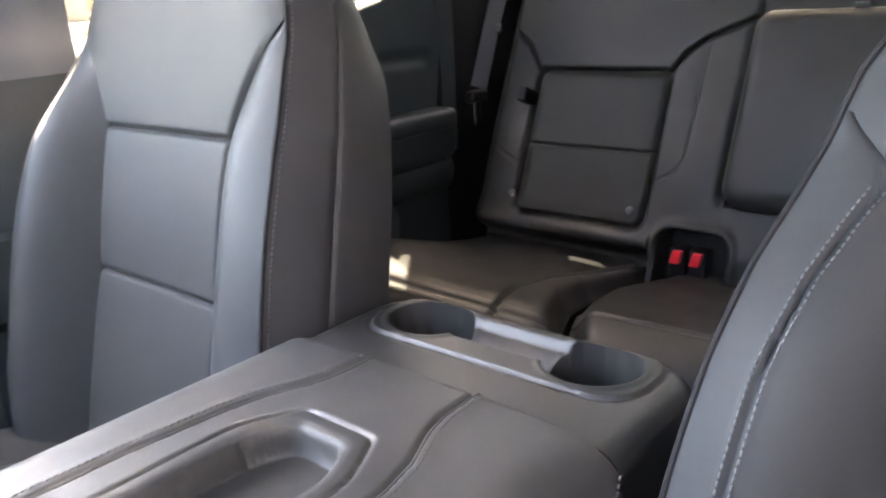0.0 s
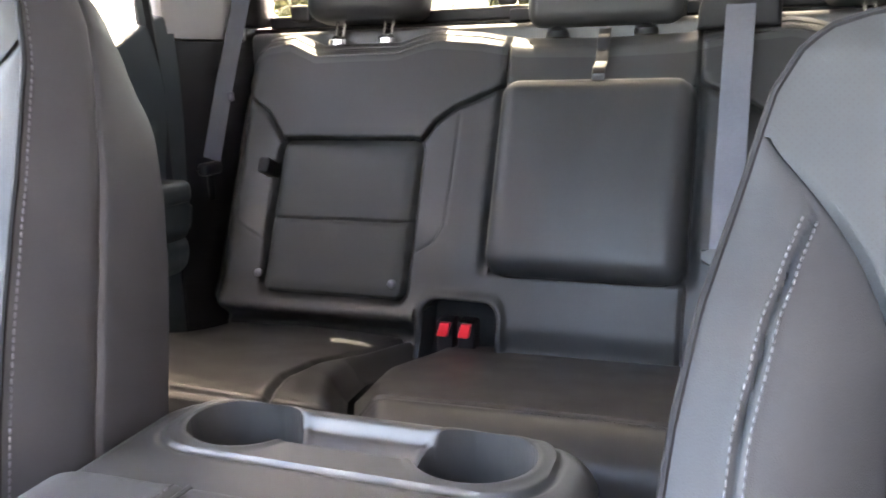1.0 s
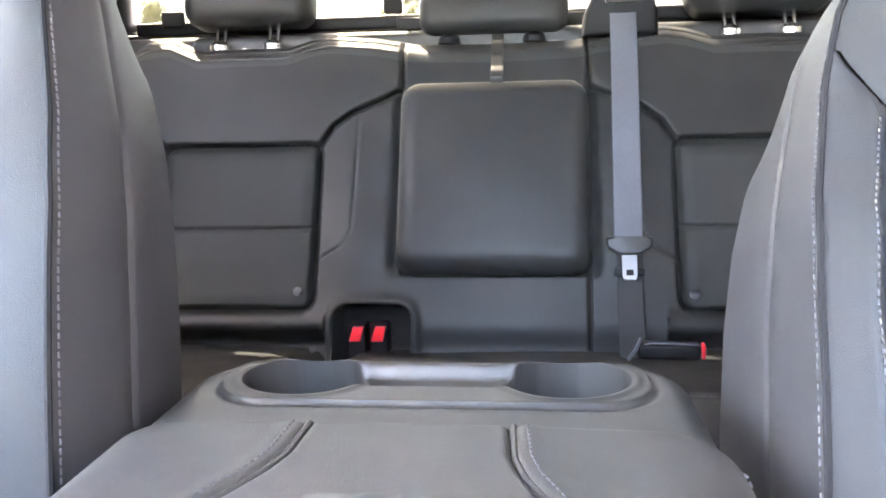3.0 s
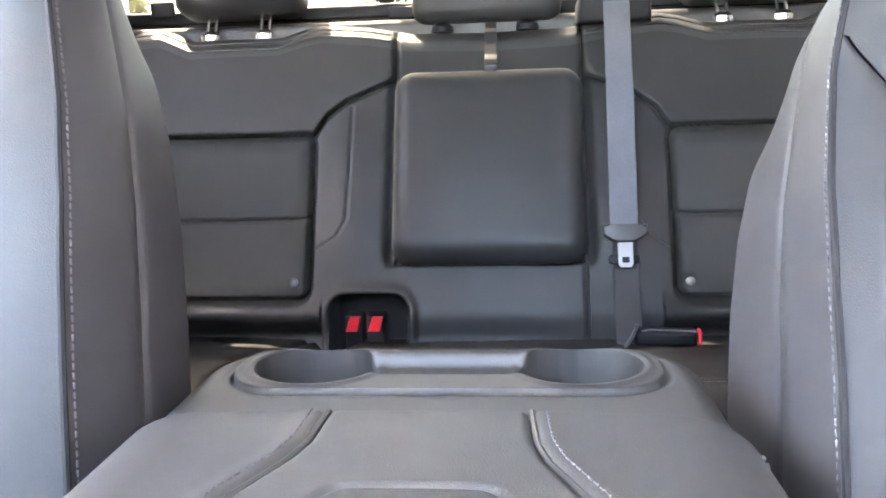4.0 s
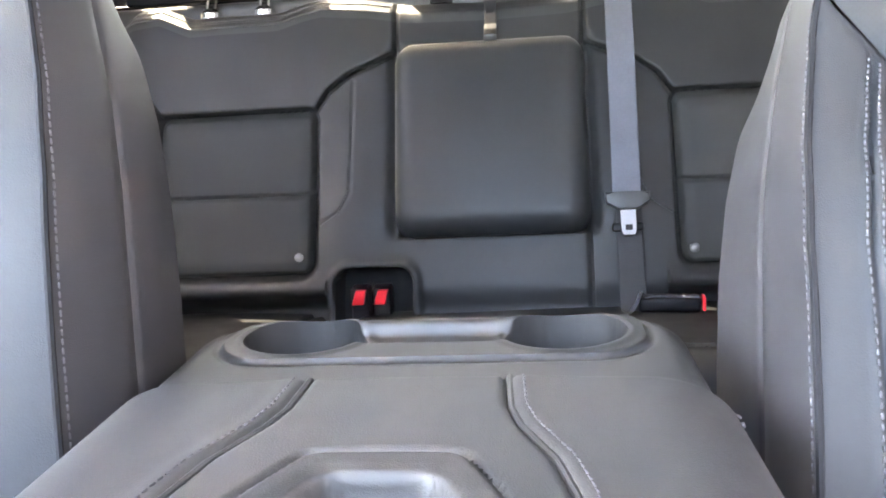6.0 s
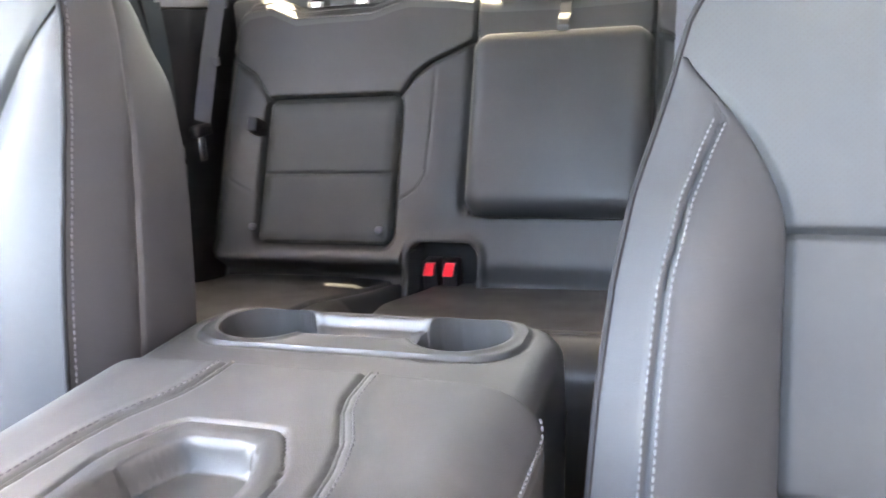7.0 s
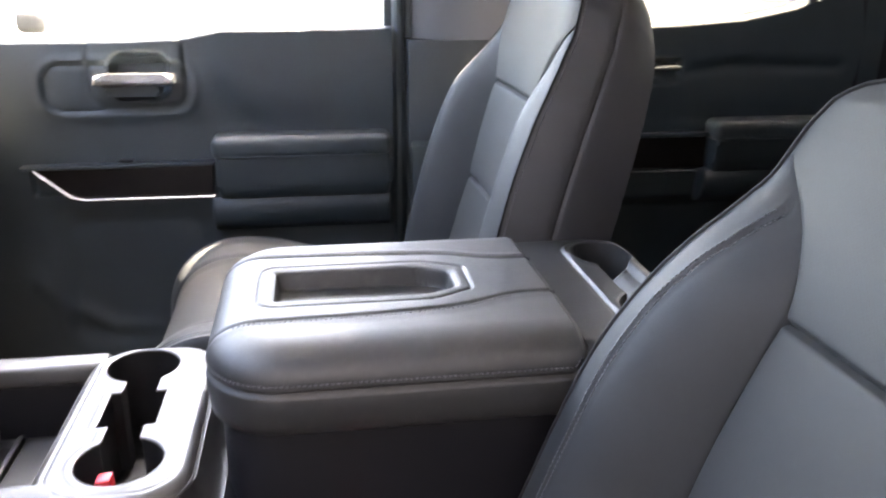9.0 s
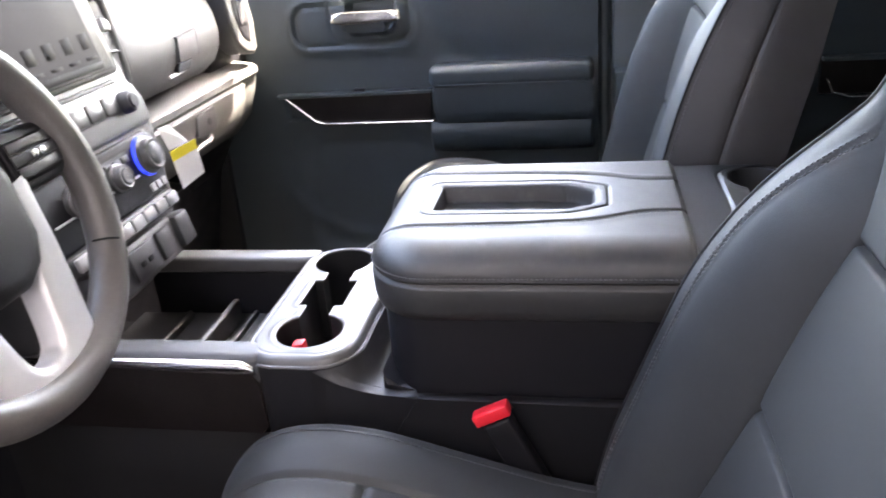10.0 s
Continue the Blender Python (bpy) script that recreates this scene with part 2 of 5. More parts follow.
def prism(pts, axis, a, b, r=0.004, seg=2, m=None):
    """A plate with the outline pts in the plane across axis ('x': y, z; 'y': x, z; 'z': x, y), from a to b, with rounded rims."""
    at = {'x': lambda u, v, w: (w, u, v), 'y': lambda u, v, w: (u, w, v), 'z': lambda u, v, w: (u, v, w)}[axis]
    bm = bmesh.new()
    lo = [bm.verts.new(at(u, v, a)) for u, v in pts]
    hi = [bm.verts.new(at(u, v, b)) for u, v in pts]
    f0, f1 = bm.faces.new(lo), bm.faces.new(hi)
    for i in range(len(pts)):
        j = (i + 1) % len(pts)
        bm.faces.new((lo[i], lo[j], hi[j], hi[i]))
    if r:
        rim = [e for e in bm.edges if any(f in (f0, f1) for f in e.link_faces)]
        bmesh.ops.bevel(bm, geom=rim, offset=r, segments=seg, profile=0.5, affect='EDGES')
    if m is not None:
        bm.transform(m)
    return bm


def round_rect(x0, x1, y0, y1, r, n=6):
    out = []
    for cx, cy, a0 in ((x1 - r, y1 - r, 0), (x0 + r, y1 - r, 90), (x0 + r, y0 + r, 180), (x1 - r, y0 + r, 270)):
        for i in range(n + 1):
            a = radians(a0 + 90 * i / n)
            out.append((cx + r * math.cos(a), cy + r * math.sin(a)))
    return out


def tube(path, r, seg=8, closed=False, flat=1.0, up=None):
    """A round or flattened rod along a line of points."""
    pts = [Vector(p) for p in path]
    bm = bmesh.new()
    rings = []
    n = len(pts)
    last = None
    for i, p in enumerate(pts):
        a, b = (pts[i - 1], pts[(i + 1) % n]) if closed else (pts[max(i - 1, 0)], pts[min(i + 1, n - 1)])
        d = (b - a).normalized()
        ref = Vector(up) if up else (last if last is not None else (Vector((0, 0, 1)) if abs(d.z) < 0.9 else Vector((1, 0, 0))))
        s = d.cross(ref)
        s = s.normalized() if s.length > 1e-6 else d.orthogonal().normalized()
        q = s.cross(d).normalized()
        last = q
        rings.append([bm.verts.new(p + r * (math.cos(t) * s + flat * math.sin(t) * q)) for t in (2 * math.pi * k / seg for k in range(seg))])
    for i in range(n if closed else n - 1):
        A, B = rings[i], rings[(i + 1) % n]
        for k in range(seg):
            bm.faces.new((A[k], A[(k + 1) % seg], B[(k + 1) % seg], B[k]))
    if not closed:
        bm.faces.new(rings[0])
        bm.faces.new(rings[-1][::-1])
    return bm


def stitches(lines, pitch=0.0062, length=0.0042, r=0.0008):
    """Short threads laid end to end along lines of points."""
    verts, faces = [], []
    for line in lines:
        P = np.array(line, float)
        seg = np.linalg.norm(np.diff(P, axis=0), axis=1)
        run = np.r_[0, np.cumsum(seg)]
        at = lambda d: np.array([np.interp(d, run, P[:, k]) for k in range(3)])  # noqa: E731
        for d in np.arange(pitch / 2, run[-1] - length, pitch):
            a, b = at(d), at(d + length)
            w = b - a
            w /= max(np.linalg.norm(w), 1e-9)
            s = np.cross(w, (0.3, 0.2, 0.93))
            s /= np.linalg.norm(s)
            q = np.cross(s, w)
            k = len(verts)
            for c in (a + .14 * (b - a), b - .14 * (b - a)):
                for e in (r * s, r * q, -r * s, -r * q):
                    verts.append(tuple(c + e))
            verts += [tuple(a), tuple(b)]
            for i in range(4):
                j = (i + 1) % 4
                faces += [(k + i, k + j, k + 4 + j, k + 4 + i), (k + j, k + i, k + 8), (k + 4 + i, k + 4 + j, k + 9)]
    return verts, faces


def stitched(name, lines, mat, parent, label="", **kw):
    v, f = stitches(lines, **kw)
    me = bpy.data.meshes.new(name)
    me.from_pydata(v, [], f)
    me.shade_smooth()
    me.materials.append(mat)
    ob = hang(new(name, me), parent)
    ob["kind"] = "stuff"
    return tagged(ob, label)


def lathe(profile, centre, seg=32, m=None):
    """A turned shape: (radius, height) pairs round an upright axis at centre."""
    bm = bmesh.new()
    rings = [[bm.verts.new((centre[0] + r * math.cos(a), centre[1] + r * math.sin(a), centre[2] + z))
              for a in (2 * math.pi * k / seg for k in range(seg))] for r, z in profile]
    for A, B in zip(rings, rings[1:]):
        for k in range(seg):
            bm.faces.new((A[k], A[(k + 1) % seg], B[(k + 1) % seg], B[k]))
    bm.faces.new(rings[0])
    bm.faces.new(rings[-1][::-1])
    if m is not None:
        bm.transform(m)
    return bm


def bell(d, w):
    return np.exp(-(d / w) ** 2)


def soft(h, H, W, r=0.035):
    """A profile read at h, its corners eased over r to both sides."""
    return np.mean([np.interp(h + o, H, W) for o in np.linspace(-r, r, 11)], axis=0)


def ramp(x, a, b):
    t = np.clip((x - a) / (b - a), 0, 1)
    return t * t * (3 - 2 * t)


def sd_box(x, y, x0, x1, y0, y1, r):
    """Signed distance to a rounded rectangle, negative inside."""
    dx = np.abs(x - (x0 + x1) / 2) - (x1 - x0) / 2 + r
    dy = np.abs(y - (y0 + y1) / 2) - (y1 - y0) / 2 + r
    return np.hypot(np.maximum(dx, 0), np.maximum(dy, 0)) + np.minimum(np.maximum(dx, dy), 0) - r


def sd_line(x, y, pts):
    """Distance to a line of points."""
    best = np.full(np.shape(x), 9.0)
    for (ax, ay), (bx, by) in zip(pts, pts[1:]):
        vx, vy = bx - ax, by - ay
        t = np.clip(((x - ax) * vx + (y - ay) * vy) / (vx * vx + vy * vy), 0, 1)
        best = np.minimum(best, np.hypot(x - ax - t * vx, y - ay - t * vy))
    return best


def cells(mask):
    """Grid cells whose middle lies in a mask of grid points."""
    m = mask.astype(float)
    return (m[:-1, :-1] + m[1:, :-1] + m[:-1, 1:] + m[1:, 1:]) > 2


# ---- the cab's shell ----
def structure(name, bm, mat, label, category):
    ob = part(name, bm, mat)
    return tagged(ob, label, category, kind="structure")


structure("ground", rbox(-400, 400, -400, 400, -1.0, -0.75, 0), CONCRETE, "pale sunlit concrete of the parking lot", "ground")
structure("floor", rbox(-0.86, 0.86, -1.1, 1.62, 0.04, 0.12, 0.01), CARPET, "black carpet on the cab floor", "floor")
structure("ceiling", rbox(-0.72, 0.72, -0.46, 1.61, 1.51, 1.56, 0.02), CLOTH, "light grey cloth headliner", "ceiling")
for side, tag in ((-1, "passenger"), (1, "driver")):
    structure("roof_rail_" + tag, rbox(min(side * 0.72, side * 0.86), max(side * 0.72, side * 0.86), -0.46, 1.66, 1.47, 1.57, 0.03), CLOTH,
              "grey cloth roof rail above the doors", "trim")
    structure("a_pillar_" + tag, tube([(side * 0.82, -1.02, 0.99), (side * 0.79, -0.6, 1.24), (side * 0.76, -0.44, 1.50)], 0.045, 8), PILLAR,
              "grey windscreen pillar trim", "pillar")
    structure("sill_" + tag, rbox(min(side * 0.80, side * 0.93), max(side * 0.80, side * 0.93), -1.05, 1.62, 0.02, 0.20, 0.02), PLASTIC_DEEP,
              "black plastic door sill", "sill")
structure("firewall", rbox(-0.92, 0.92, -1.16, -1.08, 0.04, 0.98, 0.01), PLASTIC_DEEP, "black bulkhead behind the dashboard", "wall")

structure("windscreen", prism([(-1.06, .99), (-.465, 1.51), (-.465, 1.515), (-1.06, .995)], 'x', -.80, .80, 0), SHADED, "lightly shaded windscreen glass", "window")

# rear wall with its window opening
REAR_Y = 1.62
for nm, b in (("wall_rear", (-0.9, 0.9, REAR_Y, REAR_Y + 0.06, 0.06, 1.07)), ("wall_rear_top", (-0.9, 0.9, REAR_Y - 0.02, REAR_Y + 0.012, 1.416, 1.57)),
              ("wall_rear_corner", (-0.9, -0.775, REAR_Y - 0.05, REAR_Y + 0.012, 1.07, 1.416)), ("wall_rear_corner_driver", (0.775, 0.9, REAR_Y - 0.05, REAR_Y + 0.012, 1.07, 1.416))):
    structure(nm, rbox(*b, 0.008), PLASTIC_DEEP, "black rear cab wall trim", "wall")
structure("rear_shelf_trim", rbox(-0.78, 0.78, 1.53, REAR_Y, 0.95, 1.055, 0.015), PLASTIC, "black trim ledge below the rear window", "trim")
rear_window = thing("window_1", (0, REAR_Y + 0.03, 1.07), "sliding rear cab window with black frame", "window", kind="structure")
part("window_frame", rbox(-0.775, 0.775, REAR_Y - 0.012, REAR_Y + 0.010, 1.066, 1.094, 0.006), PLASTIC_DEEP, rear_window)
part("window_rail", rbox(-0.205, 0.205, REAR_Y - 0.03, REAR_Y - 0.013, 1.060, 1.086, 0.004), PLASTIC_DEEP, rear_window)
for x in (-0.215, 0.215):
    part("window_bar", rbox(x - 0.02, x + 0.02, REAR_Y - 0.012, REAR_Y + 0.010, 1.095, 1.416, 0.006), PLASTIC_DEEP, rear_window)
part("window_latch", rbox(-0.71, -0.66, REAR_Y - 0.03, REAR_Y - 0.013, 1.08, 1.115, 0.006), PLASTIC_DEEP, rear_window)
for a, b in ((-0.77, -0.236), (-0.194, 0.194), (0.236, 0.77)):
    part("pane", rbox(a, b, REAR_Y + 0.0, REAR_Y + 0.004, 1.095, 1.415, 0), TINT_BACK, rear_window, "lightly tinted pane")


# ---- front seats ----
W_H = [0, .05, .13, .25, .35, .42, .48, .54, .585, .612, .64, .655, .665, .672]
W_W = [.215, .240, .254, .250, .244, .238, .229, .214, .203, .196, .181, .165, .141, .105]
I_H = [0, .2, .28, .40, .461, .484, .52, .548, .557, .585]
I_W = [.142, .135, .132, .130, .129, .132, .148, .167, .175, .200]
I_W_WIDE = [.142, .135, .132, .131, .134, .142, .162, .178, .184, .203]
C_H = [0, .10, .28, .35, .42, .48, .52, .557, .585]
C_C = [.066, .080, .082, .079, .070, .053, .031, .009, -.004]
E_H = [0, .10, .28, .35, .42, .48, .544, .585]
E_E = [.045, .058, .062, .062, .050, .031, .001, -.010]
SEAM_HI, SEAM_LO, SHOULDER, TOP = .461, .280, .585, .672


def front_seat(name, cx, py, pz, lean, label, group, perforate, puff=(1.0, 1.0), lift=0.0, belly_out=.045):
    sl, cl = math.sin(radians(lean)), math.cos(radians(lean))

    def place(s, h, n):
        return np.stack([cx + s, py + h * sl - n * cl, pz + h * cl + n * sl], -1)

    seat = thing(name, (cx, py - 0.2, 0.12), label, "car seat", group)
    rows = np.unique(np.r_[np.linspace(0.02, TOP, 150), SEAM_HI + np.linspace(-.008, .008, 9), SEAM_LO + np.linspace(-.008, .008, 9), SHOULDER])
    w, si = np.interp(rows, W_H, W_W), soft(rows, I_H, I_W if perforate else I_W_WIDE, .012)
    si = np.where(rows >= SHOULDER, w, np.minimum(si, w))
    crown, rim_n = soft(rows, C_H, C_C), soft(rows, E_H, E_E)
    sm = soft(rows, [0, .42, .48, .515, .535, .548, .558, .60], [.70, .70, .64, .50, .32, .09, 0, 0], .010)[:, None]  # where the doubled seam runs on the bolster
    edge = np.array([0, .012, .03, .06])
    ti = np.unique(np.r_[np.linspace(-1, 1, 45), 1 - edge, edge - 1])
    tb = np.unique(np.r_[np.linspace(0, 1, 56), .01, .97, .99])

    def insert_n(s, h, wv, siv):
        t = s / siv
        n = .007 * (s / .19) ** 2 - (.018 - lift) * np.abs(s / wv) ** 8 - .012 * ramp(h, .635, TOP)
        for a, b in ((0, SEAM_LO), (SEAM_LO, SEAM_HI), (SEAM_HI, .72)):
            n = n + np.where((h >= a) & (h < b), .005 * np.sin(np.pi * np.clip((h - a) / (b - a), 0, 1)) ** .5, 0)
        n = n - .006 * bell(h - SEAM_HI, .0032) - .006 * bell(h - SEAM_LO, .0032)
        low = 1 - ramp(h, SHOULDER - .07, SHOULDER)
        return n - .006 * bell((np.abs(t) - 1) * siv, .004) * low

    H = rows[:, None]
    S = ti[None, :] * si[:, None]
    Pi = place(S, H + 0 * S, insert_n(S, H, w[:, None], si[:, None]))
    uv = np.stack([S, H + 0 * S], -1)
    mid = (rows[:-1] + rows[1:]) / 2
    full = np.ones((1, len(ti) - 1), bool)
    sheet("upper_panel", Pi, LEATHER_PERF if perforate else LEATHER_PANEL, seat, "perforated leather shoulder panel" if perforate else "", keep=(mid >= SEAM_HI)[:, None] & full, uv=uv)
    sheet("middle_panel", Pi, LEATHER_PANEL, seat, keep=((mid < SEAM_HI) & (mid >= SEAM_LO))[:, None] & full)
    sheet("lower_panel", Pi, LEATHER_PANEL, seat, keep=(mid < SEAM_LO)[:, None] & full)
    lines, low_rows = [], rows <= SHOULDER
    edges = {}
    for sg in (-1, 1):
        U = tb[None, :]
        S = sg * (si[:, None] + U * (w - si)[:, None])
        base = .007 * (si / .19) ** 2 - (.018 - lift) * (si / w) ** 8
        e0 = (base - .003 + .005 * ramp(rows, .50, SHOULDER))[:, None]
        k = puff[0] if sg < 0 else puff[1]
        wide = (w - si)[:, None]
        meet = .007 * (w / .19) ** 2 - (.018 - lift) + .005
        p = (rim_n * k + lift)[:, None]
        p = p + (meet[:, None] - p) * ramp(H, .54, SHOULDER)
        c = np.maximum(crown[:, None] * k, p)
        crest = np.maximum(sm, .45) if perforate else .56 + 0 * sm
        up = np.sin(.5 * np.pi * np.clip(U / crest, 0, 1)) ** (.85 if lift else 1.05)
        down = np.clip((U - crest) / (1 - crest), 0, 1) ** 1.7
        n_low = e0 * (1 - up) + c * up - (c - p) * down
        n_top = e0 + (p - e0) * U + .12 * wide * np.sin(np.pi * U)
        n = n_low + (n_top - n_low) * ramp(H, .43, .545)
        keepseam = (1 - ramp(H, .542, .552)) * (1 if perforate else 0)
        n = n - .0037 * bell((U - sm) * wide, .0017) * keepseam + .0012 * bell((np.abs(U - sm)) * wide - .0042, .0024) * keepseam
        P = place(S, H + 0 * S, n)
        tuck = place(sg * (si - .004), rows, e0[:, 0] - .022)
        sheet("bolster", np.concatenate([tuck[:, None], P], 1)[low_rows], LEATHER, seat, flip=sg < 0)
        edges[sg] = (S[:, -1], rows, n[:, -1])
        for o in (-.0042, .0042) if perforate else ():
            ok = np.flatnonzero((rows > .06) & (rows < .541))
            us = sm[ok, 0] + o / np.maximum((w - si)[ok], .02)
            ok, us = ok[us > .03], us[us > .03]
            nn = np.array([np.interp(u, tb, n[i]) for u, i in zip(us, ok)])
            lines.append(place(sg * (si[ok] + us * (w - si)[ok]), rows[ok], nn + .0008))
    # the band round the sides and top, from the front rim to the back
    sL, hL, nL = edges[-1]
    sR, hR, nR = edges[1]
    top_s = np.linspace(-w[-1], w[-1], 21)[1:-1]
    top_n = insert_n(top_s, rows[-1], w[-1], si[-1])
    os_ = np.r_[sL, top_s, sR[::-1]]
    oh = np.r_[hL, np.full(19, rows[-1]), hR[::-1]]
    on = np.r_[np.where(hL > SHOULDER, insert_n(sL, hL, w, si), nL), top_n, np.where(hR > SHOULDER, insert_n(sR, hR, w, si), nR)[::-1]]
    T = .135
    q = np.unique(np.r_[np.linspace(0, 1, 17), .44, .46, .48, .03, .97])[None, :]
    belly = 1 + belly_out * np.sin(np.pi * q) + .02 * q - .012 * bell(q - .46, .016)
    high = ramp(oh, .52, TOP)[:, None]
    HH = oh[:, None] + .004 * np.sin(np.pi * q) * high - .045 * q ** 4 * high
    SS = os_[:, None] * (belly - .10 * q ** 4 * high)
    NN = on[:, None] + q * (-T - on[:, None])
    Pb = place(SS, HH, NN)
    sheet("side_cover", Pb, LEATHER_SIDE, seat, "plum-black vinyl side cover", flip=True)
    bm = bmesh.new()
    bm.faces.new([bm.verts.new(p) for p in Pb[:, -1]])
    bmesh.ops.triangulate(bm, faces=bm.faces[:])
    part("back_cover", bm, LEATHER_SIDE, seat)
    rim = [tuple(p) for p in place(os_, oh, on)]
    part("piping", tube(rim[::2], .0022, 6), PIPING, seat)
    ok = oh > .05
    lines += [Pb[:, 2][ok] * .55 + Pb[:, 1][ok] * .45]
    if perforate:
        stitched("bolster_stitching", lines[:-1], GREY_THREAD, seat, "close rows of seat stitching", pitch=.0054, length=.0039, r=.0008)
    stitched("rim_stitching", lines[-1:], THREAD, seat, "pale grey rim stitching", pitch=.0056, length=.0044, r=.0010)
    seam = place(SS, HH, NN)[:, int(np.argmin(np.abs(q[0] - .46)))]
    stitched("side_stitching", [seam[ok]], GREY_THREAD, seat)

    # cushion
    prof = np.array([(-.06, .05), (0, .07), (.1, .088), (.2, .118), (.30, .148), (.37, .155), (.43, .145), (.48, .112), (.508, .06), (.515, -.01), (.505, -.08)])
    t = np.r_[0, np.cumsum(np.hypot(*np.diff(prof, axis=0).T))]
    tt = np.linspace(0, t[-1], 110)
    d, zz = np.interp(tt, t, prof[:, 0]), np.interp(tt, t, prof[:, 1]) - (0 if perforate else .016)
    ker = np.ones(9) / 9
    d[4:-4], zz[4:-4] = np.convolve(d, ker, 'valid'), np.convolve(zz, ker, 'valid')
    nd, nz = -np.gradient(zz), np.gradient(d)
    ln = np.hypot(nd, nz)
    nd, nz = nd / ln, nz / ln
    half = .250
    cs = np.unique(np.r_[np.linspace(-.25, .25, 71), .15 + np.linspace(-.008, .008, 7), -.15 + np.linspace(-.008, .008, 7), .222 + np.linspace(-.006, .006, 5), -.222 + np.linspace(-.006, .006, 5)])
    a = np.abs(cs)
    off = -.018 * (1 - ramp(a, .12, .20)) - .004 * bell(a - .15, .004) - .045 * ramp(a, .222, .25) ** 2 - .002 * bell(a - .222, .003)
    SS = cs[None, :] + 0 * tt[:, None]
    cross = -.006 * bell(d - .30, .004)[:, None] * (a < .15)[None, :] * (1 if perforate else 0)
    off = off[None, :] + cross
    Pc = np.stack([cx + SS, py - d[:, None] - off * nd[:, None], pz + zz[:, None] + off * nz[:, None]], -1)
    uvc = np.stack([SS, tt[:, None] + 0 * SS], -1)
    ca = np.abs((cs[1:] + cs[:-1]) / 2)
    rows_ok = np.ones((len(tt) - 1, 1), bool)
    sheet("cushion_insert", Pc, LEATHER_PERF if perforate else LEATHER_PANEL, seat, keep=rows_ok & (ca < .15)[None, :], uv=uvc)
    for sg in (-1, 1):
        sheet("cushion_bolster", Pc, LEATHER, seat, keep=rows_ok & ((ca >= .15) & (np.sign(cs[1:] + cs[:-1]) == sg))[None, :])
        k = 0 if sg < 0 else -1
        drop = np.linspace(0, 1, 8)[None, :, None]
        rim = Pc[:, k][:, None, :]
        foot = rim.copy()
        foot[..., 2] = np.minimum(rim[..., 2], pz - .06)
        foot[..., 0] = cx + sg * .235
        sheet("cushion_side", rim + (foot - rim) * drop + np.array([sg * .008, 0, 0]) * np.sin(np.pi * drop), LEATHER_SIDE, seat)
        j = int(np.argmin(np.abs(cs - sg * .214)))
        stitched("cushion_stitching", [Pc[8:-6, j] + np.array([0, 0, .001])], GREY_THREAD, seat, pitch=.0056, length=.0046)
    part("seat_base", rbox(cx - .22, cx + .22, py - .44, py + .12, .12, pz - .02, .02), PLASTIC_DEEP, seat)
    # headrest
    rest = part("headrest", rbox(-.142, .142, -.045, .055, .0, .19, .042, 6, Matrix.Translation(place(0, .668 if perforate else .700, -.018)) @ pose(0, 0, 0, -.12 * lean, 0, 0)), LEATHER, seat, "padded leather headrest")
    for sx in (-.06, .06):
        p0, p1 = place(sx, .64, -.07), place(sx, .73, -.07)
        part("post", tube([p0, p1], .007, 10), CHROME, rest, "chrome headrest post")
    stitched("headrest_seam", [place(np.full(12, sg * .134), np.linspace(.69, .80, 12), np.full(12, .012)) for sg in (-1, 1)], THREAD, rest)
    return seat


front_seat("bucket_seat", -.457, .260, .446, 14.5, "black leather front seat with stitched bolsters, beside the console", "front seats", False, (1.0, .54))
front_seat("bucket_seat", .459, .244, .388, 21.0, "black leather driver seat with perforated shoulder panel, slightly reclined", "front seats", True, lift=.021, belly_out=.0)


# ---- rear bench: leaning backrest in three sections, two cushions ----
LEAN_T = math.atan(.45)
SLN, CLN = math.sin(LEAN_T), math.cos(LEAN_T)
LEANED = Matrix(((1, 0, 0, 0), (0, SLN, -CLN, 1.30), (0, CLN, SLN, .62), (0, 0, 0, 1)))  # x, up the back, out of the back


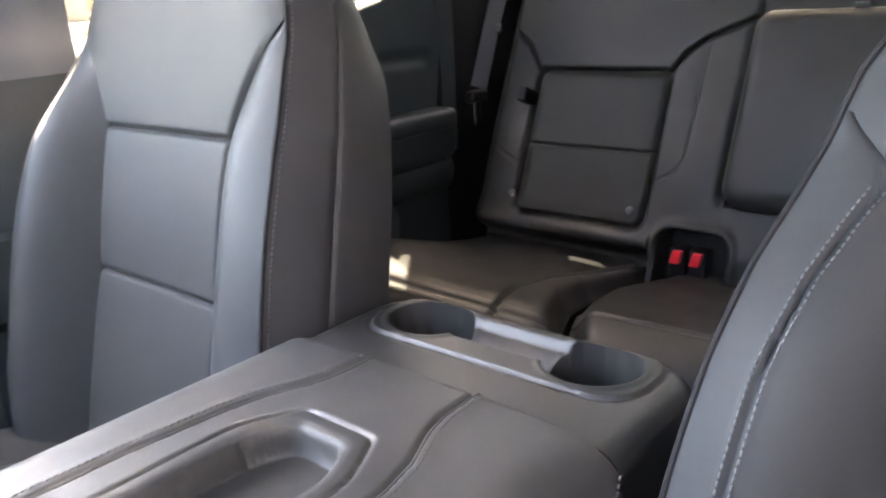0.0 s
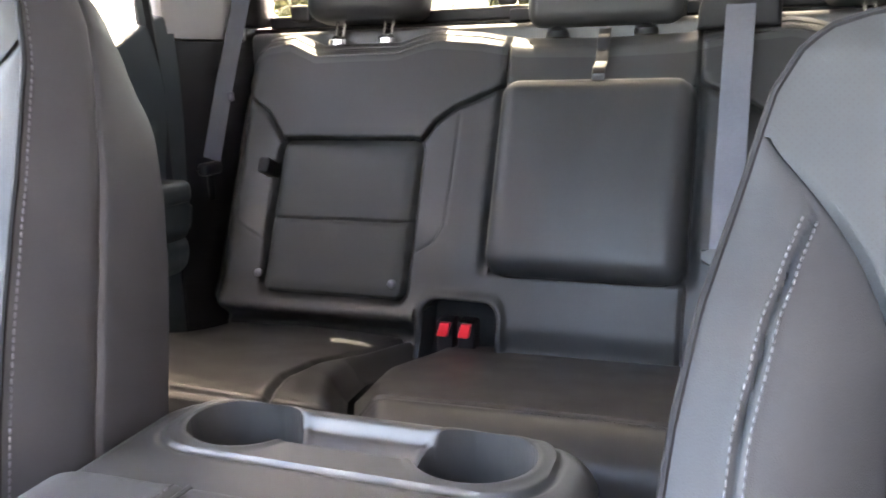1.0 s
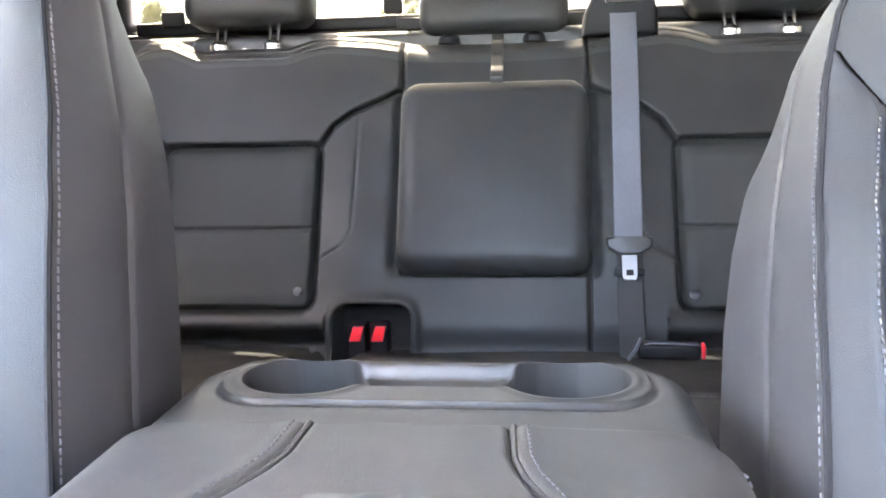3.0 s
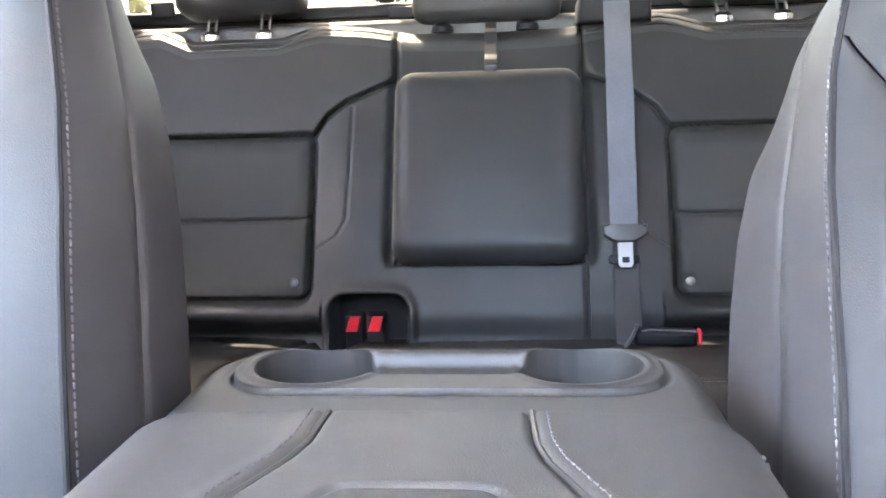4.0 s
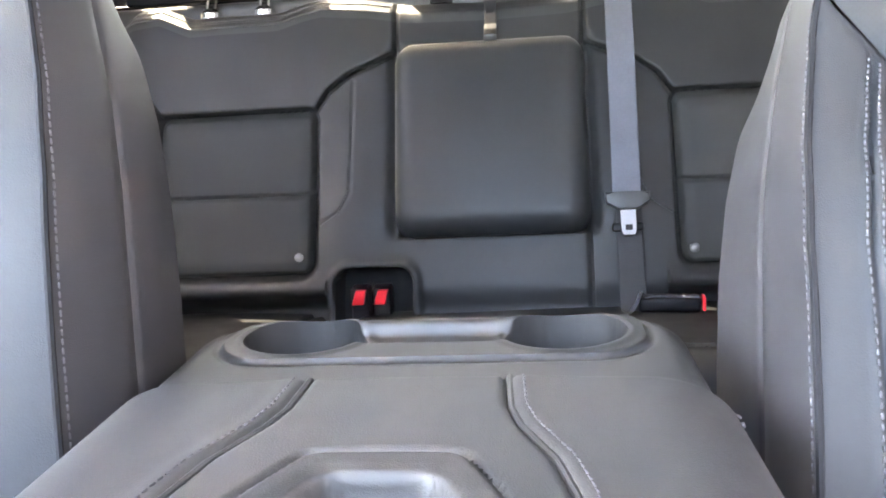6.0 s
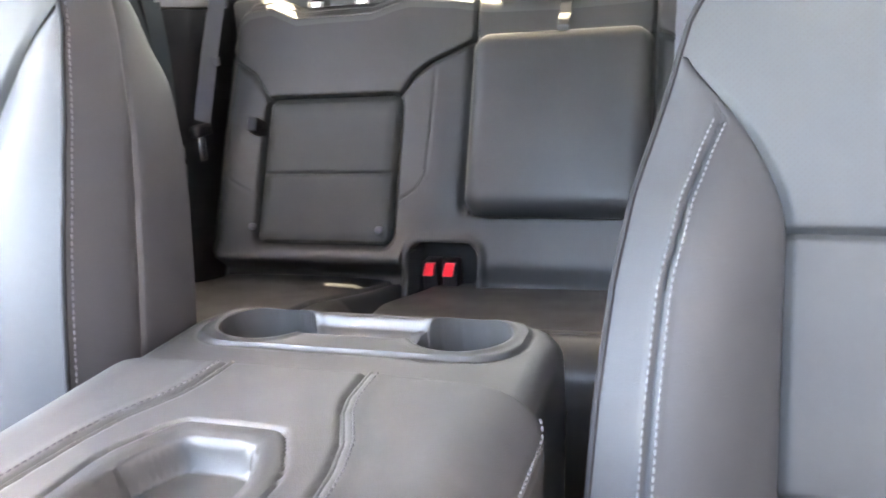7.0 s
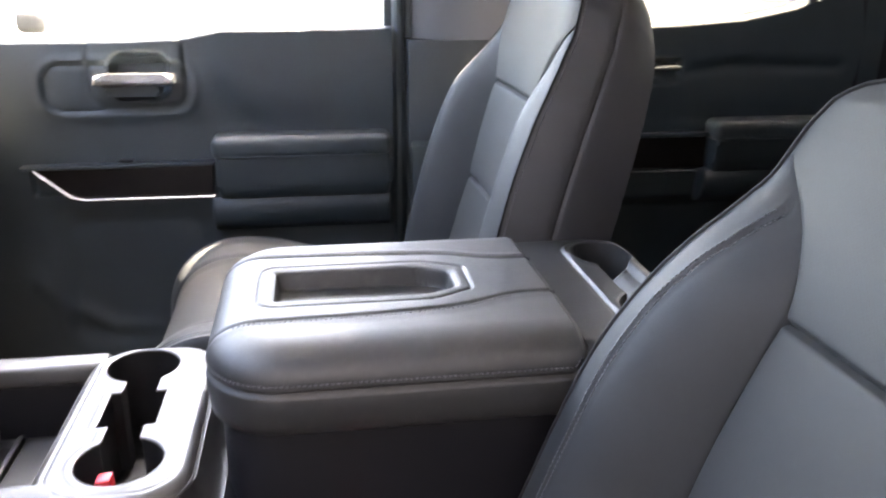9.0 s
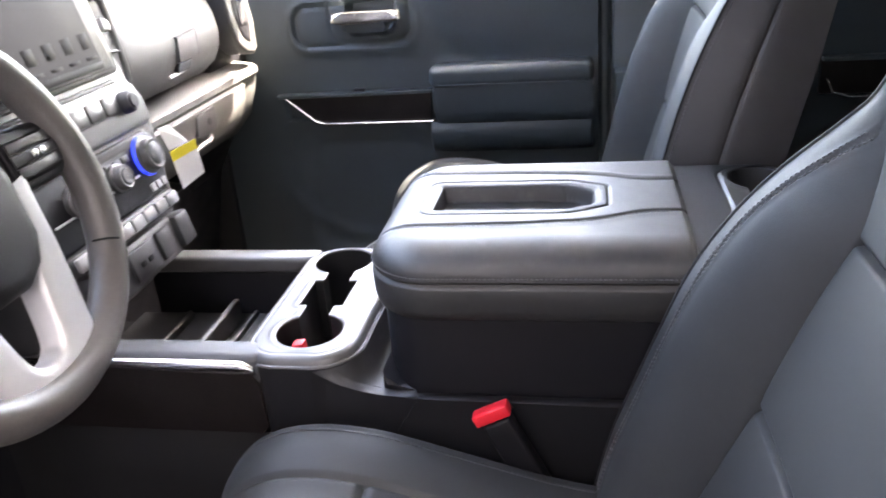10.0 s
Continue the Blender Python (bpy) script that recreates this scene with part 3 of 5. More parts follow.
def rear_relief(x, z):
    ax = np.abs(x)
    ins = sd_box(ax, z, .327, .634, .55, .836, .02)
    d = 0 * x
    d = d + .006 * ramp(-ins, 0, .03) - .016 * bell(ins, .0055)
    d = d - .006 * bell(z - .689, .0035) * (ins < 0)
    d = d - .011 * bell(sd_line(ax, z, [(.327, .838), (.304, .872), (.268, .898), (.183, .932)]), .004)
    d = d - .010 * bell(sd_line(ax, z, [(.634, .838), (.675, .888), (.748, .929), (.77, .935)]), .004)
    tall = ramp(z, .56, .68) * (1 - ramp(z, .66, .93))
    line = np.interp(ax, [.183, .268, .304, .327, .634, .675, .748, .77], [.932, .898, .872, .838, .838, .888, .929, .935])
    d = d + .006 * ramp(z - line, 0, .012) * (ax > .18)
    d = d + (.012 * bell(ax - .245, .06) + .014 * bell(ax - .695, .05)) * tall * (1 - ramp(-ins, -.01, .004))
    d = d - .0028 * bell(sd_line(ax, z, [(.256, .888), (.256, .83), (.259, .69), (.277, .66), (.325, .632)]), .0022)
    d = d - .0028 * bell(sd_line(ax, z, [(.736, .894), (.72, .744), (.709, .682), (.64, .645)]), .0022)
    d = d - .010 * bell(ax - .176, .004) * ramp(z, .92, .935) - .014 * bell(ax - .178, .010) * ramp(z, .60, .63) * (1 - ramp(z, .93, .96))
    d = d - .022 * (ax < .17) * ramp(z, .606, .616) * (1 - ramp(z, .925, .935))
    d = d - .006 * bell(x - .170, .0035) * (1 - ramp(z, .61, .62))
    d = d + .012 * bell(z - .525, .022) * (ax > .3)
    pocket = sd_box(x, z, -.288, -.143, .43, .562, .03)
    d = d + .008 * bell(pocket - .006, .008) - .065 * ramp(-pocket, 0, .008)
    d = d - .055 * ramp(.545 - z, 0, .07) ** 1.5 * (pocket > 0) * np.where(ax > .3, 1.0, .35)
    return d - .05 * ramp(ax, .70, .765) ** 2


TOP_X = [0, .15, .174, .23, .32, .355, .405, .517, .582, .647, .70, .735, .765]
TOP_Z = [1.022, 1.026, 1.030, 1.040, 1.048, 1.042, 1.027, 1.027, 1.025, 1.052, 1.046, 1.02, .97]
bx = np.unique(np.r_[np.linspace(-.765, .765, 480), [-.176, .176]])
zt = np.interp(np.abs(bx), TOP_X, TOP_Z)
R_TOP = .055
vv = np.linspace(0, 1, 190)
Zg = .455 + vv[:, None] * (zt - R_TOP * .62 - .455)[None, :]
Xg = bx[None, :] + 0 * Zg
Dg = rear_relief(Xg, Zg)
base_y = 1.30 + .45 * (Zg - .62)
Pg = np.stack([Xg, base_y - Dg, Zg], -1)
ang = np.linspace(0, 1, 17)[1:, None] * (math.pi * .55)
ctr = Pg[-1][None] - R_TOP * np.array([0, -CLN, SLN])
roll = ctr + R_TOP * (np.cos(ang)[..., None] * np.array([0, -CLN, SLN]) + np.sin(ang)[..., None] * np.array([0, SLN, CLN]) * 1.0)
roll[..., 2] += .0016 * np.sin(np.linspace(0, 1, 16) * np.pi * 5)[:, None]
back = roll[-1][None] + np.array([0, .06, -.02]) * np.array([[[.5]], [[1.0]]])
Pg = np.concatenate([Pg, roll, back])
Zc = np.concatenate([Zg, np.repeat(Zg[-1:], 18, 0) + .05])
mx = (bx[1:] + bx[:-1]) / 2
mz = (Zc[1:, :-1] + Zc[:-1, 1:]) / 2
MX = mx[None, :] + 0 * mz
inside = sd_box(np.abs(MX), mz, .327, .634, .55, .836, .02) < 0
in_pocket = sd_box(MX, mz, -.288, -.143, .43, .562, .03) < -.003
sections = {
    -1: thing("rear_seat_section", (-.47, 1.3, .46), "black leather rear backrest section with storage panel, upright", "car seat", "rear seats"),
    0: thing("rear_seat_section", (0, 1.3, .46), "black leather centre rear backrest with folded armrest", "car seat", "rear seats"),
    1: thing("rear_seat_section", (.47, 1.3, .46), "black leather rear backrest section behind the driver", "car seat", "rear seats"),
}
for sg, owner in sections.items():
    zone = (MX < -.176) if sg < 0 else (MX > .176) if sg > 0 else (np.abs(MX) <= .176)
    top_rows = (np.arange(len(Pg) - 1) >= 188)[:, None]
    sheet("backrest", Pg, LEATHER_REAR, owner, keep=zone & ~inside & ~top_rows & ~in_pocket)
    sheet("top_welt", Pg, LEATHER_WELT, owner, "rounded stitched leather welt", keep=zone & ~inside & top_rows)
    # pocket cells take the black carpet material to paint in the hollow's shade
    sheet("buckle_pocket", Pg, CARPET, owner, "buckle pocket with its shade put into the black colour", keep=zone & in_pocket)
    if sg:
        sheet("upper_panel", Pg, LEATHER_PANEL, owner, keep=zone & inside & (mz >= .689))
        sheet("lower_panel", Pg, LEATHER_PANEL, owner, keep=zone & inside & (mz < .689))


def on_back(x, z, out):
    d = float(rear_relief(np.array([x]), np.array([z]))[0]) + out
    return (x, 1.30 + .45 * (z - .62) - d, z)


for sg in (-1, 1):
    owner = sections[sg]
    lines = [[on_back(sg * a, z, .001) for a, z in zip(np.interp(np.linspace(0, 1, 30), [0, .4, .8, 1], [.262, .265, .283, .325]),
                                                       np.interp(np.linspace(0, 1, 30), [0, .4, .8, 1], [.70, .685, .655, .628]))]]
    stitched("stitching", lines, DARK_THREAD, owner, pitch=.006)
    for k in (0, 1):
        top = Pg[190 + 3 + 4 * k][(np.sign(bx) == sg) & (np.abs(bx) > .18) & (np.abs(bx) < .74)] + np.array([0, -.001, .001])
        stitched("rim_stitching", [top], DARK_THREAD, owner, pitch=.006)
        part("welt", tube(Pg[190 + 1 + 4 * k][(np.sign(bx) == sg) & (np.abs(bx) > .18) & (np.abs(bx) < .745)][::3], .0024, 6), LEATHER_WELT, owner)
stitched("stitching", [[on_back(.176, z, .001) for z in np.linspace(.48, .61, 30)]], DARK_THREAD, sections[0], pitch=.006)
for x, z, sg in ((-.352, .583, -1), (-.645, .585, -1), (.347, .578, 1)):
    px, py_, pz_ = on_back(x, z, .0)
    m = Matrix.Translation((px, py_, pz_)) @ Matrix.Rotation(math.pi / 2 - LEAN_T, 4, 'X')
    part("rivet", lathe([(.0085, -.004), (.008, .002), (.0055, .004), (.001, .0048)], (0, 0, 0), 16, m), SNAP, sections[sg], "round metal snap")
hook = part("hook", rbox(-.012, .012, -.02, .03, -.016, .016, .005, 3, Matrix.Translation((-.646, 1.352, .788)) @ Matrix.Rotation(-LEAN_T, 4, 'X')), PLASTIC_DEEP, sections[-1], "black plastic latch peg")

# folded armrest of the centre section, with its pull strap
arm = bmesh.new()
nx_, nh_ = 61, 57
us, hs = np.linspace(-1, 1, nx_), np.linspace(0, 1, nh_)
U, V = np.meshgrid(us, hs)
hw = .174
X_ = U * hw
H_ = -.014 + V * .366
e = np.minimum(np.minimum(hw - np.abs(X_), H_ + .014), .352 - H_)
cr = np.hypot(np.maximum(np.abs(X_) - hw + .04, 0), np.maximum(np.abs(H_ - .169) - .183 + .04, 0))
e = np.minimum(e, np.where((np.abs(X_) > hw - .04) & (np.abs(H_ - .169) > .143), .04 - cr, 9))
Rr = .036
ee = np.clip(e, 0, Rr)
N_ = .010 + np.sqrt(np.maximum(Rr ** 2 - (Rr - ee) ** 2, 0)) + .009 * np.cos(U * math.pi / 2) * np.sin(V * math.pi)
N_ = np.where(e < -.001, -.02, N_)
Pa = np.stack([X_, 1.30 + H_ * SLN - N_ * CLN, .62 + H_ * CLN + N_ * SLN], -1)
armrest = sheet("armrest", Pa, LEATHER_REAR, sections[0], "padded leather armrest, folded up")
ring = np.concatenate([Pa[0], Pa[1:, -1], Pa[-1, ::-1][1:], Pa[::-1, 0][1:]])
inner = ring + np.array([0, CLN, -SLN]) * .05
sheet("armrest_side", np.stack([ring, inner]), LEATHER_REAR, armrest)
# rear headrests
for sg, x0, x1, z0, z1, r in ((-1, -.632, -.368, 1.070, 1.24, .035), (0, -.150, .142, 1.038, 1.126, .030), (1, .366, .632, 1.064, 1.24, .035)):
    owner = sections[sg]
    bm = rbox(x0, x1, -.055, .05, 0, (z1 - z0), r, 6, Matrix.Translation((0, 1.556, z0)) @ Matrix.Rotation(radians(-9), 4, 'X'))
    rest = part("headrest", bm, LEATHER_REAR, owner, "padded leather headrest")
    for sx in ((x0 + x1) / 2 - .055, (x0 + x1) / 2 + .055) if sg else (-.09, .075):
        zb = 1.03
        bez = [(.022, -.004), (.021, .006), (.012, .012), (.010, .014)]
        part("post_guide", lathe(bez, (sx, 1.518, zb), 16), CHROME if sg else PLASTIC_DEEP, owner)
        for o in (-.0085, .0085):
            part("post", tube([(sx + o, 1.518, zb), (sx + o, 1.548, z0 + .03)], .0035, 8), CHROME, rest, "chrome headrest post")

# buckle pocket
for x in (-.243, -.203):
    bk = thing("rear_buckle", (x, 1.27, .49), "black rear belt buckle with a red button, in its pocket", "belt buckle", "rear buckles")
    part("housing", rbox(x - .016, x + .016, 1.262, 1.30, .44, .525, .004), PLASTIC_DEEP, bk)
    part("button", prism([(x - .013, .498), (x + .008, .498), (x + .014, .524), (x - .004, .524)], 'y', 1.250, 1.2615, .002), RED, bk, "red release button")

# centre belt with its guide on top of the backrest
belt = thing("centre_seat_belt", (.235, 1.5, 1.03), "grey seat belt hanging from a black guide on the backrest", "seat belt")
part("guide", prism([(.166, 1.028), (.304, 1.028), (.303, 1.07), (.294, 1.098), (.280, 1.107), (.196, 1.107), (.182, 1.098), (.170, 1.07)], 'y', 1.462, 1.56, .010, 3), PLASTIC_DEEP, belt)
part("guide_cover", rbox(.205, .272, 1.455, 1.462, 1.085, 1.112, .004), PLASTIC, belt)


def strap_sheet(name, pts, width, mat, owner, label="", across=(1, 0, 0)):
    pts = np.array(pts, float)
    run = np.r_[0, np.cumsum(np.linalg.norm(np.diff(pts, axis=0), axis=1))]
    dd = np.linspace(0, run[-1], 50)
    C = np.stack([np.interp(dd, run, pts[:, k]) for k in range(3)], -1)
    A = np.array(across, float)
    tdir = np.gradient(C, axis=0)
    nrm = np.cross(A, tdir)
    nrm /= np.linalg.norm(nrm, axis=1)[:, None]
    u = np.array([-1, -.97, -.9, -.45, 0, .45, .9, .97, 1.0]) * width / 2
    lift = np.array([0, .0007, .0009, .0006, .0006, .0006, .0009, .0007, 0])
    up = C[:, None] + u[None, :, None] * A + lift[None, :, None] * nrm[:, None]
    dn = C[:, None] + u[None, ::-1, None] * A - lift[None, ::-1, None] * nrm[:, None]
    P = np.concatenate([up, dn[:, 1:]], 1)
    return sheet(name, P, mat, owner, label)


strap_sheet("webbing", [LEANED @ Vector(p) for p in ((.239, .535, .030), (.238, .50, .034), (.236, .30, .044), (.234, .12, .044), (.233, .035, .038))], .048, WEB, belt, "blue-grey belt webbing")
strap_sheet("lower_webbing", [LEANED @ Vector(p) for p in ((.236, .03, .022), (.236, -.08, .022), (.236, -.16, .03))], .044, WEB_DARK, belt)
tongue = part("tongue", prism([(-.038, .026), (-.036, .008), (-.016, -.004), (.016, -.004), (.036, .008), (.038, .026), (.022, .022), (-.022, .022)], 'z', .036, .052, .004, 2,
                              LEANED @ Matrix.Translation((.2335, .018, 0))), PLASTIC, belt, "dark plastic belt tongue cover")
plate = [(-.013, 0), (.013, 0), (.0125, -.038), (.009, -.044), (-.009, -.044), (-.0125, -.038)]
part("tongue_plate", prism(plate, 'z', .040, .0435, .001, 1, LEANED @ Matrix.Translation((.2335, .014, 0))), STEEL, belt, "steel belt tongue")
part("tongue_slot", rbox(-.006, .006, -.036, -.026, .0432, .0442, .0005, 1, LEANED @ Matrix.Translation((.2335, .014, 0))), PLASTIC_DEEP, belt)
part("lower_loop", rbox(-.026, .026, -.01, .004, .024, .033, .003, 2, LEANED @ Matrix.Translation((.2335, -.01, 0))), PLASTIC_DEEP, belt)

# pull strap of the armrest
strap = [LEANED @ Vector((.006, h, n)) for h, n in ((.335, .030), (.352, .040), (.366, .034), (.385, .014), (.41, .010), (.435, .010), (.455, .004))]
strap_sheet("pull_strap", strap, .023, STRAP, sections[0], "glossy dark pull strap")

# loose buckle lying on the bench behind the driver
lb = thing("loose_buckle", (.30, 1.20, .50), "black belt buckle with red end lying on the bench", "belt buckle", "rear buckles")
m = Matrix.Translation((.295, 1.19, .505)) @ Matrix.Rotation(radians(-4), 4, 'Z')
part("housing", rbox(-.055, .045, -.016, .016, -.012, .014, .007, 3, m), PLASTIC_DEEP, lb)
part("button", rbox(.046, .052, -.012, .012, -.010, .013, .002, 2, m), RED, lb, "red release button")
part("cord", tube([(.238, 1.19, .512), (.26, 1.176, .522), (.30, 1.172, .522), (.335, 1.172, .520)], .0016, 6), WEB, lb)
part("stub", tube([(.225, 1.18, .493), (.236, 1.176, .512), (.243, 1.178, .530)], .007, 8, flat=.4), WEB, lb, "frayed grey webbing end")

# bench cushions
GAP_Y, GAP_X = [.78, .838, .89, .99, 1.09, 1.23, 1.30], [-.215, -.228, -.25, -.298, -.315, -.288, -.28]
STRIP_Y, STRIP_X = [.78, .858, .95, 1.05, 1.15, 1.30], [-.345, -.362, -.393, -.395, -.36, -.33]


def bench(name, left, label, x_at, splits):
    prof = np.array([(1.29, .470), (1.24, .476), (1.12, .494), (1.0, .511), (.92, .523), (.875, .5285), (.845, .522), (.826, .503), (.820, .475), (.822, .43), (.83, .36), (.84, .30)])
    t = np.r_[0, np.cumsum(np.hypot(*np.diff(prof, axis=0).T))]
    tt = np.unique(np.r_[np.linspace(0, t[-1], 150), (t[6] if left else t[4] + .006) + np.linspace(-.008, .008, 9)])
    y, z = np.interp(tt, t, prof[:, 0]), np.interp(tt, t, prof[:, 1])
    for arr in (y, z):
        arr[3:-3] = np.convolve(arr, np.ones(7) / 7, 'valid')
    ny, nz = np.gradient(z), -np.gradient(y)
    ln = np.hypot(ny, nz)
    ny, nz = ny / ln, nz / ln
    u = np.linspace(0, 1, 150)
    x0, x1 = x_at(np.maximum(y, .80))
    X = x0[:, None] + u[None, :] * (x1 - x0)[:, None]
    ed = np.minimum(X - x0[:, None], x1[:, None] - X)
    off = -.038 * (1 - ramp(ed, 0, .055)) ** 2 + .008 * np.sin(np.pi * u)[None, :]
    near = np.exp(-((y[:, None] - .865) / .05) ** 2)
    off = off + .040 * bell(X + .74, .13) * bell(y[:, None] - .92, .17) * left
    off = off - (.010 * bell(X + .655 + .5 * (y[:, None] - .88), .010) - .008 * bell(X + .685 + .5 * (y[:, None] - .88), .02)) * near * left
    pip = tt - (t[6] if left else t[4] + .006)
    off = off - (0 if left else .012) * ramp(pip, .002, .07)[:, None]
    off = off - .004 * bell(pip, .004)[:, None] + .002 * bell(np.abs(pip) - .008, .004)[:, None]
    for yy, xx in splits:
        sx = np.interp(y, yy, xx)
        dist = np.abs(X - sx[:, None])
        off = off - .009 * bell(dist, .006) * (1 if len(yy) > 2 else .5)
    P = np.stack([X, y[:, None] + off * ny[:, None], z[:, None] + off * nz[:, None]], -1)
    own = thing(name, (0.5 * (x0[0] + x1[0]), 1.0, .3), label, "car seat", "rear seats")
    sheet("cushion", P, LEATHER_REAR, own)
    line = P[int(np.argmin(np.abs(pip - .009)))]
    stitched("stitching", [line[3:-3] + np.array([0, -.001, .0006])], DARK_THREAD, own, pitch=.006)
    part("cushion_base", rbox(x0[0] + .03, x1[0] - .06, .87, 1.28, .13, .44, .02), PLASTIC_DEEP, own)
    return own


bench("rear_seat_cushion", True, "black leather rear seat cushion with a curved inner strip", lambda y: (-.765 + .085 * ramp(.96 - y, 0, .15) ** 2, np.interp(y, GAP_Y, GAP_X) - .006), [(STRIP_Y, STRIP_X)])
bench("rear_seat_cushion", False, "wide black leather rear seat cushion with piped front edge", lambda y: (np.interp(y, GAP_Y, GAP_X) + .006, np.full(len(y), .765)), [([.8, 1.3], [.232, .226])])


# ---- centre console ----
console = thing("centre_console", (0, .1, .12), "black centre console with padded lid, tray and cupholders", "console")
SEAM_Y = [-.08, -.03, .10, .175, .205, .24, .26, .305]
SEAM_X = [.099, .097, .093, .085, .078, .062, .057, .055]
LID_Y0, LID_Y1, LID_HW = -.078, .304, .179
LID_R, LID_ROLL, LID_IN = .080, .034, .050


def lid_half(y):
    r = LID_R
    t = np.clip((LID_Y0 + r - y) / r, 0, 1)
    return LID_HW - r + r * np.sqrt(np.maximum(1 - t ** 2, 0)) - .004 * ramp(y, .29, .304)


def lid_top(x, y):
    """Height of the padded lid's surface."""
    inner = -sd_box(x, y, -LID_HW, LID_HW, LID_Y0, .46, LID_R)
    z = .740 - LID_ROLL * (1 - np.sqrt(np.maximum(1 - (1 - np.clip(inner, 0, LID_IN) / LID_IN) ** 2, 0)))
    return z + .003 * np.cos(x / LID_HW * math.pi / 2)


ly = np.unique(np.round(np.r_[LID_Y0 + LID_R * (1 - np.cos(np.linspace(0, math.pi / 2, 40))), np.linspace(LID_Y0 + LID_R, LID_Y1, 150)], 5))
lu = np.unique(np.r_[np.linspace(-1, 1, 161), -1 + .01 * np.arange(1, 8) ** 1.3 / 12, 1 - .01 * np.arange(1, 8) ** 1.3 / 12])
hwid = lid_half(ly)
X = lu[None, :] * hwid[:, None]
Y = ly[:, None] + 0 * X
Z = lid_top(X, Y)
seam_x = np.interp(Y, SEAM_Y, SEAM_X)
ds = np.abs(X) - seam_x
Z = Z - .0045 * bell(ds, .0024) + .0008 * bell(ds - .010, .006)
tray_d = .0028 * np.logaddexp(sd_box(X, Y, -.052, .056, -.022, .205, .012) / .0028, (np.abs(X - .002) * .882 + Y * .47 - .1245) / .0028)
Z = Z - .0034 * bell(tray_d - .0065, .0014) - .0022 * ramp(-tray_d, .003, .0115) - .0215 * ramp(-tray_d, .0110, .0150)
Z = Z - .007 * ramp(Y, .296, .304)
in_tray = cells(tray_d < .0060)
P = np.stack([X, Y, Z], -1)
lid = sheet("lid", P, LEATHER_LID, console, "padded black vinyl lid with curved seams", keep=~in_tray)
sheet("lid_tray", P, TRAY, lid, "moulded black tray", keep=in_tray)
# skirt of the lid: a stitched seam with a groove under it, then a straight band
oy = np.r_[ly[::-1], ly]
ox = np.r_[-hwid[::-1], hwid]
oz = np.r_[Z[::-1, 0], Z[:, -1]]
lev = np.array([0, .03, .06, .09, .12, .15, .19, .24, .45, .7, .88, .95, 1.0])
out = np.array([0, .0006, .0002, -.0034, -.0042, -.0030, .0004, .0012, .0010, .0004, -.002, -.005, -.012])
nx_ = np.gradient(oy)
ny_ = -np.gradient(ox)
nl = np.maximum(np.hypot(nx_, ny_), 1e-9)
nx_, ny_ = nx_ / nl, ny_ / nl
sgn = np.sign(nx_ * ox + ny_ * (oy - .15))
nx_, ny_ = nx_ * sgn, ny_ * sgn
LID_FOOT = .650
zz = oz[:, None] + lev[None, :] * (LID_FOOT - oz[:, None])
S = np.stack([ox[:, None] + out[None, :] * nx_[:, None], oy[:, None] + out[None, :] * ny_[:, None], zz], -1)
sheet("lid_skirt", S, LEATHER_LID, lid)
rim_line = [np.stack([ox + .0006 * nx_, oy + .0006 * ny_, oz + .0022], -1)]
lines = []
for sg in (-1, 1):
    yy = np.linspace(-.052, .298, 110)
    xx = np.interp(yy, SEAM_Y, SEAM_X)
    lines.append(np.stack([sg * (xx + .0085), yy, lid_top(xx + .0085, yy) + .0010], -1))
    yy = np.linspace(LID_Y0 + .0015, .302, 110)
    xx = np.interp(yy, SEAM_Y, SEAM_X)
    part("lid_piping", tube(np.stack([sg * (xx + .0012), yy, lid_top(xx, yy) - .0032], -1), .0022, 8), LEATHER_LID, lid)
stitched("lid_stitching", rim_line, THREAD, lid, "grey lid stitching", pitch=.0054, length=.0040, r=.0010)
stitched("seam_stitching", lines, DARK_THREAD, lid, "dark grey seam stitching", pitch=.0052, length=.0040, r=.0007)

# body below the lid
part("body", prism(round_rect(-.168, .168, -.066, .46, .064), 'z', .12, .655, .004), PLASTIC_DEEP, console)
part("body_flank", prism([(-.066, .12), (.47, .12), (.47, .545), (-.02, .545), (-.045, .552), (-.066, .575)], 'x', -.172, .172, .006), PLASTIC_DEEP, console)

# rear crown with two cupholders
tx = np.unique(np.r_[np.linspace(-.171, .171, 221)])
ty = np.linspace(.306, .456, 101)
X, Y = np.meshgrid(tx, ty)
cup_r = .0435
cell = tx[1] - tx[0]
sd_c = np.minimum(np.hypot(X - .089, (Y - .410) * 1.12), np.hypot(X + .089, (Y - .410) * 1.12)) - cup_r
# draw grid points near a rim onto it, so that the rims are true circles
for cx_ in (-.089, .089):
    dx, dy = X - cx_, (Y - .410) * 1.12
    r = np.hypot(dx, dy)
    for R in (cup_r, cup_r - .004):
        near = np.abs(r - R) < .62 * cell
        k = np.where(near, R / np.maximum(r, 1e-6), 1)
        X, Y = cx_ + dx * k, .410 + dy * k / 1.12
        dx, dy = X - cx_, (Y - .410) * 1.12
        r = np.hypot(dx, dy)
sd_c = np.minimum(np.hypot(X - .089, (Y - .410) * 1.12), np.hypot(X + .089, (Y - .410) * 1.12)) - cup_r
outer = -sd_box(X, Y, -.173, .173, .20, .458, .050)
Rt = .020
Z = .727 - Rt + np.sqrt(np.maximum(Rt ** 2 - (Rt - np.clip(outer, 0, Rt)) ** 2, 0))
plateau = sd_box(X, Y, -.146, .146, .362, .456, .040)
Z = Z + .0028 * ramp(-plateau, .0, .003) - .001 * bell(plateau - .002, .002)
